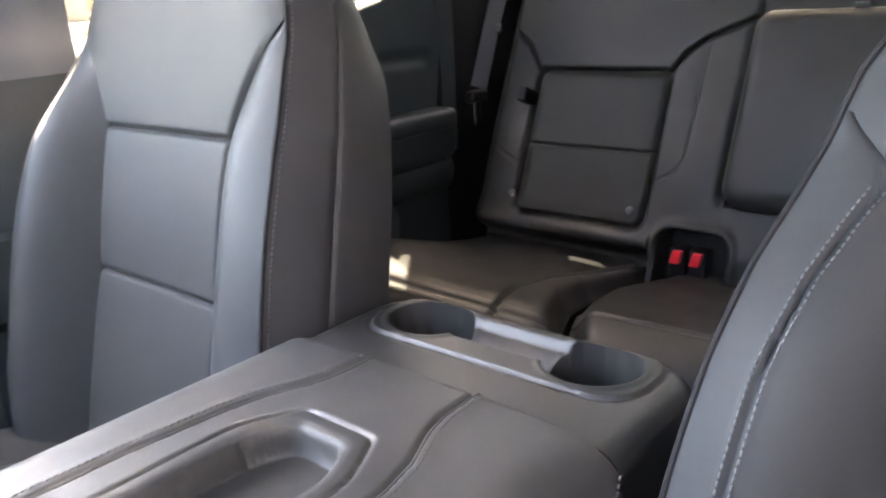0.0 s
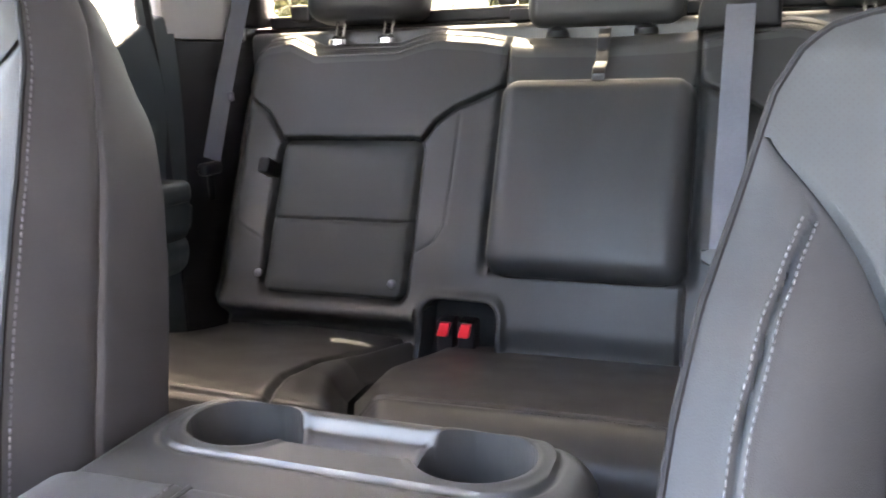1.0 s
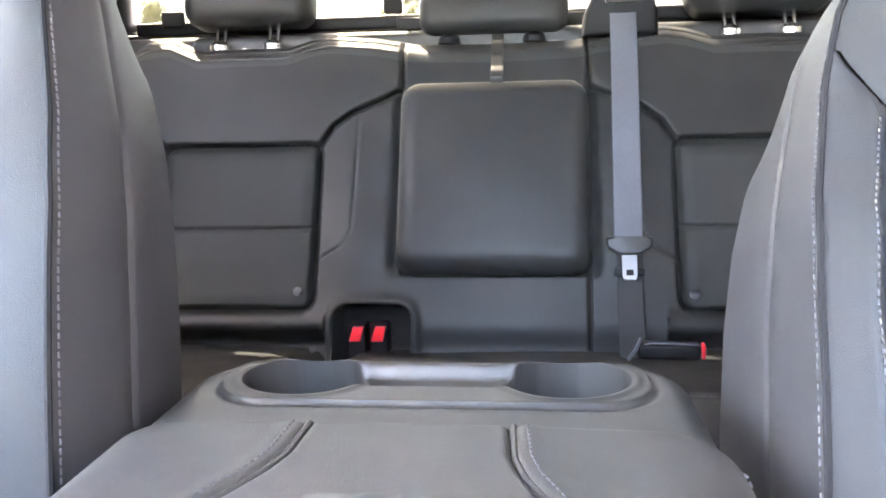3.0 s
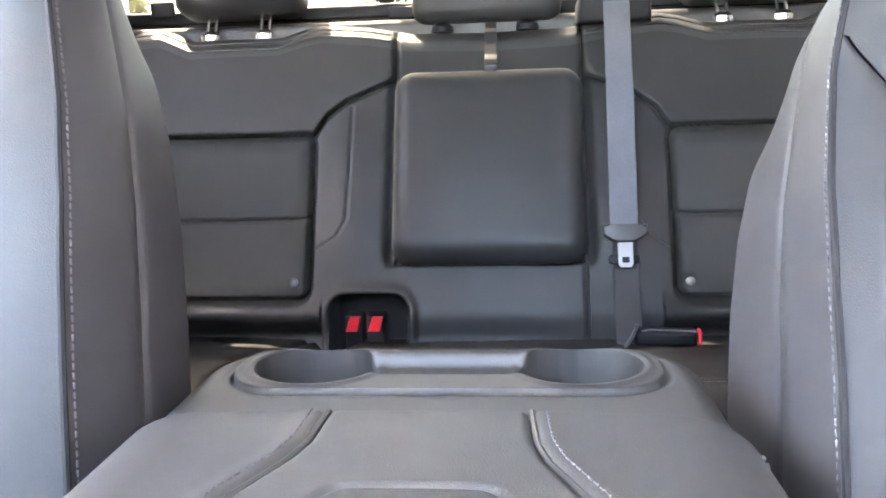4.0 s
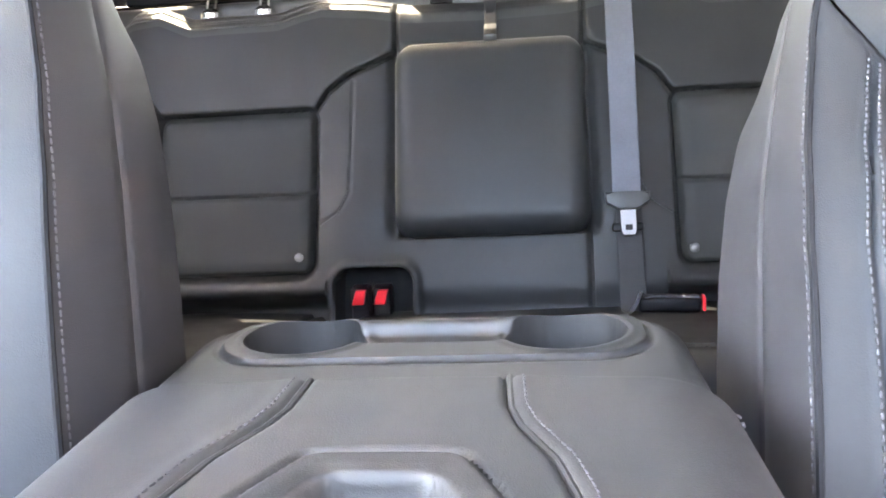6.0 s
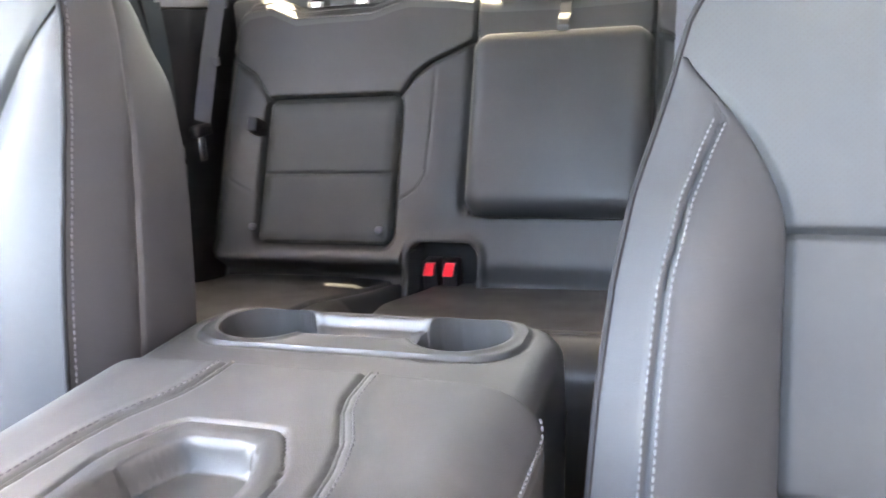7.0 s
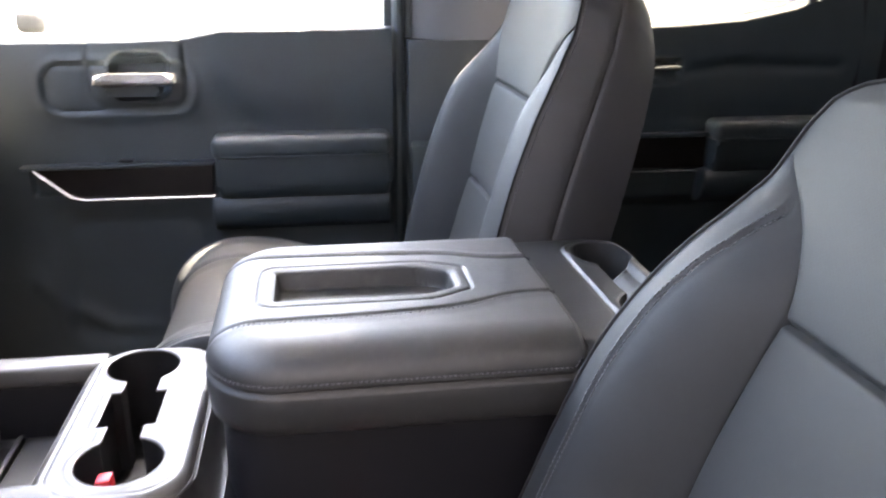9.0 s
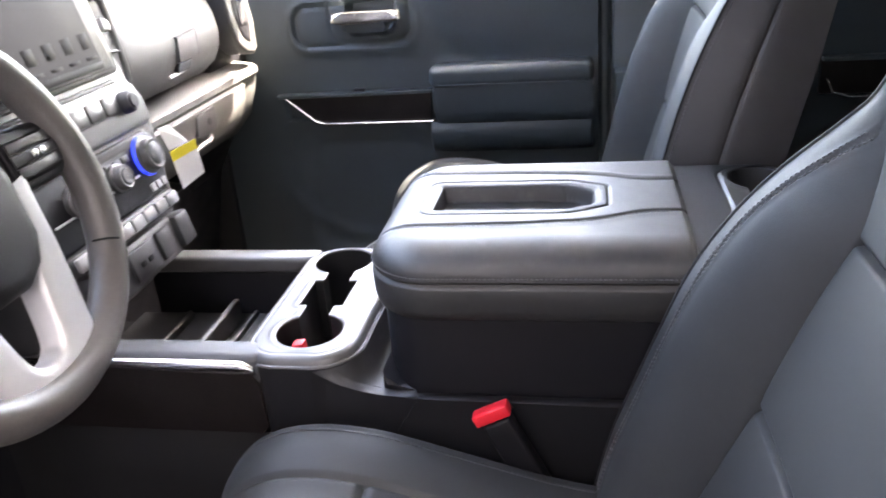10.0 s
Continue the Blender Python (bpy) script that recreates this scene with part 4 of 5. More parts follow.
bridge = sd_box(X, Y, -.062, .062, .390, .437, .004)
Z = Z - (.030 - .020 * ramp(Y, .396, .432)) * ramp(-bridge, 0, .008)
Z = Z + .0012 * bell(sd_c - .003, .003)
Z = np.where(sd_c < -.0005, np.minimum(Z, .722) - .080 * ramp(-sd_c, .0005, .0042), Z)
Z = np.where(outer < -.0005, .655, Z)
P = np.stack([X, Y, Z], -1)
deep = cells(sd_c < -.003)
crown = sheet("rear_crown", P, CROWN, console, "black plastic rear crown with two cupholders", keep=~deep & ~cells(outer < -.004), sharp=40)
front = P[0][np.abs(P[0][:, 0]) < .1715]
sheet("crown_front", np.stack([front, front * np.array([1, 1, 0]) + np.array([0, 0, .655])]), CROWN, crown)
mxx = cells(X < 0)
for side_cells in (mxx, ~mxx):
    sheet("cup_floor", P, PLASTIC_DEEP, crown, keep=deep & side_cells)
rim = np.array([(x, y) for x, y in round_rect(-.1728, .1728, .20, .4578, .050, 10) if y > .306])
rim = rim[np.argsort(np.arctan2(rim[:, 1] - .306, rim[:, 0]))]
rim = np.r_[[(.1728, .300)], rim, [(-.1728, .300)]]
S = np.stack([np.c_[rim * np.array([fx_, fy_]), np.full(len(rim), z)] for fx_, fy_, z in ((.988, .9958, .7160), (.9945, .998, .7135), (1, 1, .706), (1, 1, .66), (.97, .995, .50))], 1)
sheet("crown_side", S, CROWN, crown)
part("lid_end", rbox(-.172, .172, .294, .3035, .656, .7035, .006), LEATHER_LID, lid)
part("hinge_cover", rbox(-.1705, .1705, .290, .314, .60, .7035, .004), CROWN, console)
for cx_ in (-.089, .089):
    part("cup_finger", rbox(cx_ - .006 * np.sign(cx_) - .007, cx_ - .006 * np.sign(cx_) + .007, .372, .384, .67, .70, .005), PLASTIC, crown)

# front cupholder plate
fx, fy = np.linspace(-.158, .192, 211), np.linspace(-.256, -.094, 98)
X, Y = np.meshgrid(fx, fy)
cell = fx[1] - fx[0]
FC = ((-.098, -.186), (.118, -.172))
for cx_, cy_ in FC:
    for R in (.0455, .0425):
        dx, dy = X - cx_, Y - cy_
        r = np.hypot(dx, dy)
        k = np.where(np.abs(r - R) < .62 * cell, R / np.maximum(r, 1e-6), 1)
        X, Y = cx_ + dx * k, cy_ + dy * k
holes = np.minimum(np.hypot(X - FC[0][0], Y - FC[0][1]), np.hypot(X - FC[1][0], Y - FC[1][1])) - .0455
slot = np.minimum(sd_box(X, Y, -.075, .095, -.200, -.158, .004), sd_box(X, Y, -.030, .050, -.212, -.146, .006))
holes = np.minimum(holes, slot)
outer = -sd_box(X, Y, -.155, .189, -.253, -.097, .055)
Z = .604 - .013 + np.sqrt(np.maximum(.013 ** 2 - (.013 - np.clip(outer, 0, .013)) ** 2, 0))
Z = Z + .0010 * bell(holes - .004, .004) - .0012 * bell(outer - .013, .0015)
P = np.stack([X, Y, Z], -1)
plate = sheet("cupholder_plate", P, PLATE, console, "silver-painted double cupholder surround", keep=~cells(holes < .0006) & ~cells(outer < -.002), sharp=40)


def well_span(x):
    """The open span of y across the two cups and the slot between them, at x."""
    lo, hi = [], []
    for cx_, cy_ in FC:
        if abs(x - cx_) < .0455:
            h = math.sqrt(.0455 ** 2 - (x - cx_) ** 2)
            lo.append(cy_ - h)
            hi.append(cy_ + h)
    for x0, x1, y0, y1 in ((-.075, .095, -.200, -.158), (-.030, .050, -.212, -.146)):
        if x0 <= x <= x1:
            lo.append(y0)
            hi.append(y1)
    return (min(lo), max(hi)) if lo else (FC[0][1], FC[0][1])


arc = .0455 * np.cos(np.linspace(0, math.pi, 40))
xs = sorted(set(np.round(np.r_[FC[0][0] + arc[1:-1], FC[1][0] + arc[1:-1], np.linspace(-.06, .08, 30), -.0302, -.0298, .0498, .0502], 5)))
spans = [(x, *well_span(x)) for x in xs]
ends = [(FC[0][0] - .0455, FC[0][1])], [(FC[1][0] + .0455, FC[1][1])]
rimline = np.array(ends[0] + [(x, b) for x, a, b in spans] + ends[1] + [(x, a) for x, a, b in spans[::-1]])
closed = np.r_[rimline, rimline[:1]]
core = np.array([.010, -.179])
S = np.stack([np.c_[core + (closed - core) * f, np.full(len(closed), z)] for f, z in ((1.0, .604), (.995, .590), (.985, .55), (.97, .505), (.95, .497))], 1)
sheet("cup_well", S, CUP_BLACK, plate, "deep black cup wells", sharp=30)
bm = bmesh.new()
bm.faces.new([bm.verts.new((*(core + (q - core) * .955), .498)) for q in rimline])
bmesh.ops.triangulate(bm, faces=bm.faces[:])
part("cup_floor", bm, CUP_BLACK, plate)
part("cup_rim", tube(np.c_[rimline, np.full(len(rimline), .6030)], .0020, 8, closed=True, up=(0, 0, 1)), PLATE, plate)
loop = np.array(round_rect(-.155, .189, -.253, -.097, .055, 10) + [(.189, -.152)])
skirt_in = np.array([-.0003, -.0002, .0006, .002])
mid_p = np.array([.017, -.175])
S = np.stack([np.c_[mid_p + (loop - mid_p) * (1 - k * 4), np.full(len(loop), z)] for k, z in zip(skirt_in, (.5925, .572, .54, .50))], 1)
sheet("plate_base", S, FLANK, plate)
part("plate_edge", tube(np.c_[loop[:-1], np.full(len(loop) - 1, .5915)], .0022, 8, closed=True, up=(0, 0, 1)), PLATE, plate)
rowsA, rowsB = [], []
for s in np.linspace(0, 1, 60):
    k = min(s / .5, 1)
    a = k * math.pi / 2
    tail = max(s - .5, 0) / .5
    rowsA.append((.134 + .055 * math.cos(a) - tail * .29, -.152 + .055 * math.sin(a)))
    if s < .15:
        q = s / .15
        rowsB.append((.1865 - .0265 * q, -.018 - .022 * q ** 2))
    else:
        b = min((s - .15) / .35, 1) * math.pi / 2
        rowsB.append((.13 + .03 * math.cos(b) - tail * .286, -.04 - .03 * math.sin(b)))
A, B = np.array(rowsA), np.array(rowsB)
u = np.linspace(0, 1, 16)
S = np.stack([np.concatenate([A + (B - A) * w, np.full((60, 1), .552 + .036 * (1 - w) ** 2.6)], 1) for w in u], 1)
sheet("plate_shelf", S, PLASTIC, plate, "smooth grey fillet between cupholders and lid")
part("flank_panel", prism([(-.221, .12), (-.221, .572), (-.205, .580), (-.16, .580), (-.130, .562), (-.06, .553), (-.02, .549), (.40, .549), (.40, .12)], 'x', .172, .1862, .006, 3), FLANK, console, "dark moulded console side")
part("flank_seam", tube([(.1868, -.221, .490), (.1868, -.055, .490), (.1868, -.022, .545)], .0014, 6), PIPING, console)
clip = thing("red_clip", (.125, -.178, .499), "red plastic clip standing in the front cupholder", "clip")
part("tongue", rbox(-.009, .009, -.008, .008, 0, .092, .003, 2, Matrix.Translation((.124, -.178, .499)) @ Matrix.Rotation(radians(6), 4, 'X')), RED, clip)
sleeve = thing("grey_sleeve", (.128, -.152, .499), "grey plastic strip standing in the front cupholder", "plastic strip")
part("strip", rbox(-.010, .010, -.002, .002, 0, .085, .001, 2, Matrix.Translation((.130, -.150, .499)) @ Matrix.Rotation(radians(-30), 4, 'Z') @ Matrix.Rotation(radians(-5), 4, 'X')), BUTTON, sleeve)

# open bin ahead of the cupholders
part("bin_rail", rbox(-.150, -.112, -.53, -.235, .575, .603, .008, 4), PLATE, console, "silver-grey console rail")
part("bin_rail", rbox(.140, .187, -.53, -.215, .560, .604, .012, 4), BIN, console, "satin grey console rail")
part("bin_wall", rbox(-.150, -.118, -.53, -.256, .12, .575, .004), PLASTIC_DEEP, console)
part("bin_wall", rbox(.142, .180, -.53, -.245, .12, .575, .004), PLASTIC_DEEP, console)
part("bin_floor", rbox(-.12, .145, -.56, -.24, .47, .50, .004), BIN_FLOOR, console)
part("bin_divider", rbox(-.10, .13, -.382, -.372, .499, .537, .003), BIN_FLOOR, console)
part("bin_slot", rbox(-.095, .125, -.372, -.350, .4995, .5015, .0008), CUP_BLACK, console, "dark slot beside the divider")
part("bin_divider", rbox(-.10, .13, -.350, -.343, .499, .516, .002), BIN_FLOOR, console)
part("bin_divider", rbox(-.10, .13, -.466, -.458, .499, .515, .003), BIN_FLOOR, console)
part("bin_step", rbox(-.10, .13, -.343, -.26, .499, .509, .003), BIN_FLOOR, console)
part("front_body", rbox(-.148, .18, -.95, -.20, .12, .468, .01), PLASTIC_DEEP, console)
part("side_trim", prism([(-.62, .490), (-.228, .490), (-.220, .50), (-.222, .565), (-.232, .587), (-.62, .590)], 'x', .181, .189, .003), WOOD, console, "dark gloss side trim")
part("chrome_strip", prism([(-.62, .590), (-.236, .588), (-.222, .580), (-.225, .591), (-.24, .5985), (-.62, .6005)], 'x', .183, .1945, .005, 3), CHROME, console, "bright chrome strip")
part("side_skirt", prism([(-.62, .12), (-.222, .12), (-.222, .488), (-.62, .486)], 'x', .173, .183, .003), CUP_BLACK, console)

# driver's belt buckle between seat and console
bk = thing("front_buckle", (.205, .10, .40), "black belt buckle with red button beside the console", "belt buckle")
m = Matrix.Translation((.212, .078, .545)) @ Matrix.Rotation(radians(26), 4, 'X')
part("stalk", rbox(-.011, .011, -.018, .018, -.17, -.002, .005, 3, m), PLASTIC_DEEP, bk)
part("button", rbox(-.010, .010, -.024, .022, -.001, .014, .003, 2, m), RED, bk, "red release button")


# ---- passenger doors ----
def door(name, y0, y1, sill, label, front):
    own = thing(name, (-.86, (y0 + y1) / 2, .2), label, "car door", kind="structure")
    ys, zs = np.linspace(y0, y1, 170), np.linspace(0, 1, 130)
    Y = ys[None, :] + 0 * zs[:, None]
    top = np.interp(Y, *sill)
    Z = .2 + zs[:, None] * (top - .2)
    D = .010 * ramp(Z, .60, .68) + .006 * np.sin(np.clip((Z - .78) / (top - .78), 0, 1) * math.pi)
    if front:
        pod = sd_box(Y, Z, -.470, -.198, .815, .905, .035)
        D = D + .003 * bell(pod - .010, .008) - .006 * bell(pod, .0035) - .003 * ramp(-pod, 0, .004)
        inner_pod = sd_box(Y, Z, -.385, -.205, .822, .96, .03)
        D = D - .004 * bell(inner_pod, .0035)
        pull = sd_box(Y, Z, -.350, -.232, .832, .93, .03)
        D = D - .030 * ramp(-pull, 0, .014)
        D = D - .009 * bell(sd_line(Y, Z, [(-.19, .90), (-.12, .80), (-.05, .765)]), .035)
        D = D - .013 * ramp(-sd_box(Y, Z, -.50, -.17, .30, .615, .06), -.01, .04)
        D = D + .007 * bell(sd_line(Y, Z, [(-.53, .45), (-.49, .40), (-.40, .345), (-.2, .335)]), .018)
        D = D - .010 * ramp(-sd_box(Y, Z, -.52, -.166, .642, .705, .006), 0, .004)
    else:
        D = D - .010 * ramp(-sd_box(Y, Z, .66, .908, .662, .738, .006), 0, .004)
        D = D - .010 * bell(sd_line(Y, Z, [(.80, .87), (.95, .89), (1.2, .885)]), .014)
        D = D - .018 * ramp(-sd_box(Y, Z, .74, .84, .85, .91, .02), 0, .012)
        D = D - .02 * ramp(-sd_box(Y, Z, .66, 1.1, .30, .60, .05), 0, .03)
    X = -.815 + D
    R = 6
    roll = []
    for k in range(1, R + 1):
        a = k / R * math.pi / 2
        roll.append(np.stack([X[-1] - .018 * (1 - math.cos(a)), Y[-1], Z[-1] + .010 * math.sin(a)], -1))
    flat = np.stack([np.full(170, -.91), Y[-1], Z[-1] + .008], -1)
    P = np.concatenate([np.stack([X, Y, Z], -1), np.stack(roll), flat[None]])
    sheet("inner_panel", P, DOOR_PLASTIC, own, "dark blue-grey moulded door panel", sharp=45)
    part("outer_skin", prism([(y0, .18), (y1, .18)] + [(y, float(np.interp(y, *sill)) - .03) for y in np.linspace(y1, y0, 14)], 'x', -.95, -.885, .004), PLASTIC_DEEP, own)
    return own


fdoor = door("door_1", -.72, .205, ([-.72, -.30, -.20, -.13, .205], [.94, .943, .948, .962, .964]), "closed passenger front door with chrome handle and armrest", True)


def armrest_block(own, y0, y1, z0, z1):
    pad = part("armrest", rbox(-.82, -.7445, y0 - .004, y1, z1 - .044, z1 + .003, .017, 5), DOOR_PLASTIC, own, "padded door armrest")
    part("armrest_seam", tube([(-.775, y0 - .001, z1 - .036), (-.755, y0 + .004, z1 - .036), (-.7475, y0 + .020, z1 - .037), (-.7475, y1 - .02, z1 - .039)], .0019, 6), DOOR_PLASTIC, pad)
    part("armrest_body", prism([(-.82, z0), (-.772, z0), (-.762, z0 + .010), (-.757, z0 + .03), (-.752, z1 - .050), (-.752, z1 - .030), (-.82, z1 - .030)], 'y', y0 + .002, y1, .014, 4), DOOR_PLASTIC, own)
    part("armrest_lip", prism([(-.82, z0 - .078), (-.790, z0 - .070), (-.776, z0 - .056), (-.768, z0 - .038), (-.765, z0 - .020), (-.767, z0 - .008), (-.774, z0 + .004), (-.82, z0 + .004)], 'y', y0 - .012, y1 - .002, .006, 3), DOOR_PLASTIC, own)
    return pad


armrest_block(fdoor, -.158, .196, .636, .765)
part("trim_band", prism([(-.512, .702), (-.168, .704), (-.168, .642), (-.43, .643), (-.455, .652)], 'x', -.815, -.796, .004), WOOD, fdoor, "dark gloss trim band")
part("trim_ledge", prism([(-.53, .703), (-.162, .705), (-.162, .714), (-.53, .711)], 'x', -.815, -.780, .003), DOOR_PLASTIC, fdoor)
part("chrome_strip", tube([(-.789, -.528, .710), (-.787, -.515, .706), (-.788, -.47, .668), (-.789, -.445, .646), (-.790, -.42, .6395), (-.791, -.165, .6385)], .0032, 8), CHROME, fdoor, "thin chrome strip")
handle = part("door_handle", prism([(-.376, .868), (-.370, .888), (-.35, .8905), (-.24, .8900), (-.222, .888), (-.218, .872), (-.226, .866), (-.35, .8655)], 'x', -.797, -.764, .008, 4), CHROME, fdoor, "chrome door handle")
part("handle_back", prism(round_rect(-.352, -.250, .846, .866, .008), 'x', -.815, -.775, .006, 3), DOOR_PLASTIC, handle)
for k, (yy, zz_) in enumerate(((-.447, .885), (-.428, .885), (-.447, .868), (-.428, .868))):
    part("lock_switch", rbox(-.822, -.812, yy - .008, yy + .008, zz_ - .006, zz_ + .006, .002), DOOR_PLASTIC, fdoor)
part("switch", rbox(-.80, -.785, -.345, -.318, .714, .720, .002), PLASTIC_DEEP, fdoor)

rdoor = door("door_2", .46, 1.30, ([.46, .83, .97, 1.085, 1.145, 1.30], [.955, .968, .979, 1.002, 1.024, 1.09]), "closed passenger rear door with dark armrest", False)
armrest_block(rdoor, .906, 1.24, .660, .774)
part("trim_band", prism([(.66, .736), (.905, .738), (.905, .664), (.66, .666)], 'x', -.815, -.798, .004), WOOD, rdoor)
part("chrome_strip", tube([(-.793, .672, .700), (-.789, .685, .672), (-.789, .72, .662), (-.791, .905, .660)], .0025, 8), CHROME, rdoor, "thin chrome strip")
part("trim_ledge", rbox(-.815, -.783, .66, .908, .737, .746, .003), DOOR_PLASTIC, rdoor)
part("door_handle", tube([(-.80, .755, .884), (-.782, .765, .887), (-.777, .79, .888), (-.782, .815, .888)], .010, 10, flat=.6), CHROME, rdoor, "chrome door handle")
part("lock_stub", rbox(-.82, -.80, 1.118, 1.128, 1.02, 1.042, .003), PLASTIC_DEEP, rdoor)

# side windows
for nm, y0_, y1_, z0_, mt, lb_ in (("window_2", -.70, .205, .95, CLEAR, "clear passenger door window"), ("window_3", .47, 1.25, .955, TINT_SIDE, "privacy-tinted rear door window")):
    structure(nm, rbox(-.872, -.868, y0_, y1_, z0_ - .03, 1.48, 0), mt, lb_, "window")
structure("window_4", rbox(.868, .872, .47, 1.25, .93, 1.48, 0), TINT_SIDE, "privacy-tinted rear window behind the driver", "window")
# added out of view: holds back sky light from the open driver doorway
structure("light_blocker", rbox(1.17, 1.30, -7, 7, -.75, 2.6, .01), BLOCKER_DARK, "added unseen dark slab that blocks light at the open driver doorway", "wall")

# pillars on the passenger side
structure("b_pillar", prism([(-.90, .228), (-.868, .230), (-.842, .236), (-.820, .250), (-.806, .274), (-.801, .31), (-.801, .45), (-.90, .45)], 'z', .94, 1.50, .006, 2), PILLAR_GREY, "light grey upper door pillar trim", "pillar")
structure("b_pillar_lower", prism([(.235, .15), (.235, .95), (.46, .95), (.46, .15)], 'x', -.90, -.797, .012), DOOR_PLASTIC, "dark lower door pillar trim", "pillar")
structure("b_pillar_bulge", prism([(-.797, .60), (-.775, .62), (-.768, .70), (-.772, .735), (-.797, .742)], 'y', .240, .40, .006), DOOR_PLASTIC, "dark pillar trim bulge", "trim")
structure("b_pillar_seal", tube([(-.822, .219, .2), (-.822, .219, .95), (-.822, .222, 1.50)], .013, 10), DOOR_PLASTIC, "dark rubber door seal", "seal")
structure("b_pillar_backing", rbox(-.93, -.824, .19, .26, .15, 1.50, .004), DOOR_PLASTIC, "black door jamb", "door jamb")
structure("kick_panel", rbox(-.95, -.805, -1.10, -.69, .1, 1.0, .01), PLASTIC_DEEP, "black kick panel beside the footwell", "trim")
structure("kick_panel_driver", rbox(.83, .95, -1.10, -.80, .1, 1.0, .01), PLASTIC_DEEP, "black kick panel on the driver side", "trim")
structure("rear_quarter", rbox(-.95, -.82, 1.25, 1.66, .1, 1.08, .01), PLASTIC_DEEP, "black quarter panel behind the rear door", "trim")
structure("rear_quarter_driver", rbox(.82, .95, 1.25, 1.66, .1, 1.08, .01), PLASTIC_DEEP, "black quarter panel on the driver side", "trim")
structure("window_post", rbox(-.87, -.835, .196, .225, .95, 1.49, .006), DOOR_PLASTIC, "black window channel", "window post")
structure("c_pillar", prism([(1.27, 1.04), (1.27, 1.50), (1.56, 1.50), (1.56, 1.04)], 'x', -.90, -.802, .015), PILLAR, "light grey rear pillar trim", "pillar")
structure("c_pillar_edge", tube([(-.815, 1.245, .60), (-.815, 1.25, .95), (-.82, 1.225, 1.20), (-.82, 1.19, 1.50)], .016, 8), PLASTIC_DEEP, "black rubber rear door seal", "seal")
structure("c_pillar_lower", prism([(1.262, .15), (1.262, 1.042), (1.56, 1.042), (1.56, .15)], 'x', -.90, -.806, .012), PLASTIC_DEEP, "dark lower rear pillar trim", "pillar")

# outer rear belt on the pillar
ob_ = thing("outer_seat_belt", (-.79, 1.36, .75), "grey rear seat belt hanging along the pillar", "seat belt")
strap_sheet("webbing", [(-.785, 1.56, 1.22), (-.786, 1.50, 1.09), (-.786, 1.43, .95), (-.784, 1.36, .80)], .046, WEB, ob_, "grey belt webbing", across=(.25, .90, -.36))
part("tongue", rbox(-.80, -.775, 1.325, 1.385, .768, .795, .008), PLASTIC_DEEP, ob_)
part("tongue_plate", rbox(-.792, -.788, 1.345, 1.367, .715, .77, .003), CHROME, ob_, "metal belt tongue")
part("clip", rbox(-.79, -.775, 1.43, 1.45, .915, .935, .005), WEB, ob_)

# driver's side: open front doorway, rear door closed
structure("door_3", prism([(.46, .18), (1.55, .18), (1.55, .98), (.46, .96)], 'x', .815, .93, .02), DOOR_PLASTIC, "closed rear door behind the driver", "car door")
structure("b_pillar_driver", rbox(.83, .92, .36, .47, .15, 1.50, .02), PILLAR, "light grey door pillar on the driver side", "pillar")
structure("c_pillar_driver", rbox(.805, .90, 1.27, 1.62, .95, 1.50, .015), PILLAR, "light grey rear pillar on the driver side", "pillar")

# ---- dashboard ----
dash = thing("dashboard", (-.2, -.7, .5), "grey-black dashboard with glove boxes, vents and centre stack", "dashboard")


def dash_body(name, x0, x1, prof, mat, label="", r=.008):
    return part(name, prism(prof, 'x', x0, x1, r, 3), mat, dash, label)


upper = dash_body("upper_dash", -.585, -.215, [(-1.05, .80), (-.62, .808), (-.595, .815), (-.566, .838), (-.550, .868), (-.547, .90), (-.553, .935), (-.572, .975), (-.605, 1.005), (-.66, 1.022), (-1.05, 1.03)], DASH, "padded grey upper dash", .014)
part("dash_top", prism([(-1.06, 1.0), (-.64, 1.018), (-.612, 1.022), (-.604, 1.034), (-.615, 1.046), (-.70, 1.062), (-1.06, 1.05)], 'x', -.80, .80, .012, 3), PLASTIC_DEEP, dash, "dark top pad along the windscreen")
part("upper_latch", prism([(-.388, .868), (-.444, .866), (-.466, .872), (-.466, .915), (-.392, .911)], 'y', -.556, -.5425, .003), DASH, upper)
part("latch_line", tube([(-.386, -.5445, .912), (-.462, -.5445, .9175), (-.4675, -.5445, .914), (-.4675, -.546, .870)], .0016, 6), PLASTIC_DEEP, upper)
# black plate that paints the shadow under the latch panel
part("latch_shadow", prism([(-.376, .850), (-.420, .850), (-.440, .8655), (-.388, .8665)], 'y', -.556, -.5445, .002), PLASTIC_DEEP, upper)
part("latch_pull", tube([(-.352, -.551, .848), (-.412, -.551, .850)], .0032, 8), SILVER, upper, "silver latch pull")
part("dash_gap", rbox(-.72, -.20, -.90, -.63, .780, .83, .004), PLASTIC_DEEP, dash)
ledge = dash_body("dash_ledge", -.735, -.175, [(-.95, .74), (-.57, .766), (-.552, .772), (-.542, .783), (-.543, .794), (-.555, .802), (-.60, .807), (-.66, .809), (-.95, .80)], DASH, "grey lower dash ledge", .010)
part("ledge_end", prism([(-.95, .62), (-.62, .64), (-.575, .69), (-.556, .745), (-.552, .772), (-.60, .798), (-.95, .79)], 'x', -.742, -.662, .014, 3), DASH, ledge)
glove = dash_body("glove_box", -.657, -.185, [(-.95, .60), (-.66, .628), (-.60, .655), (-.566, .690), (-.548, .735), (-.545, .768), (-.553, .780), (-.95, .780)], DASH, "closed glove box", .012)
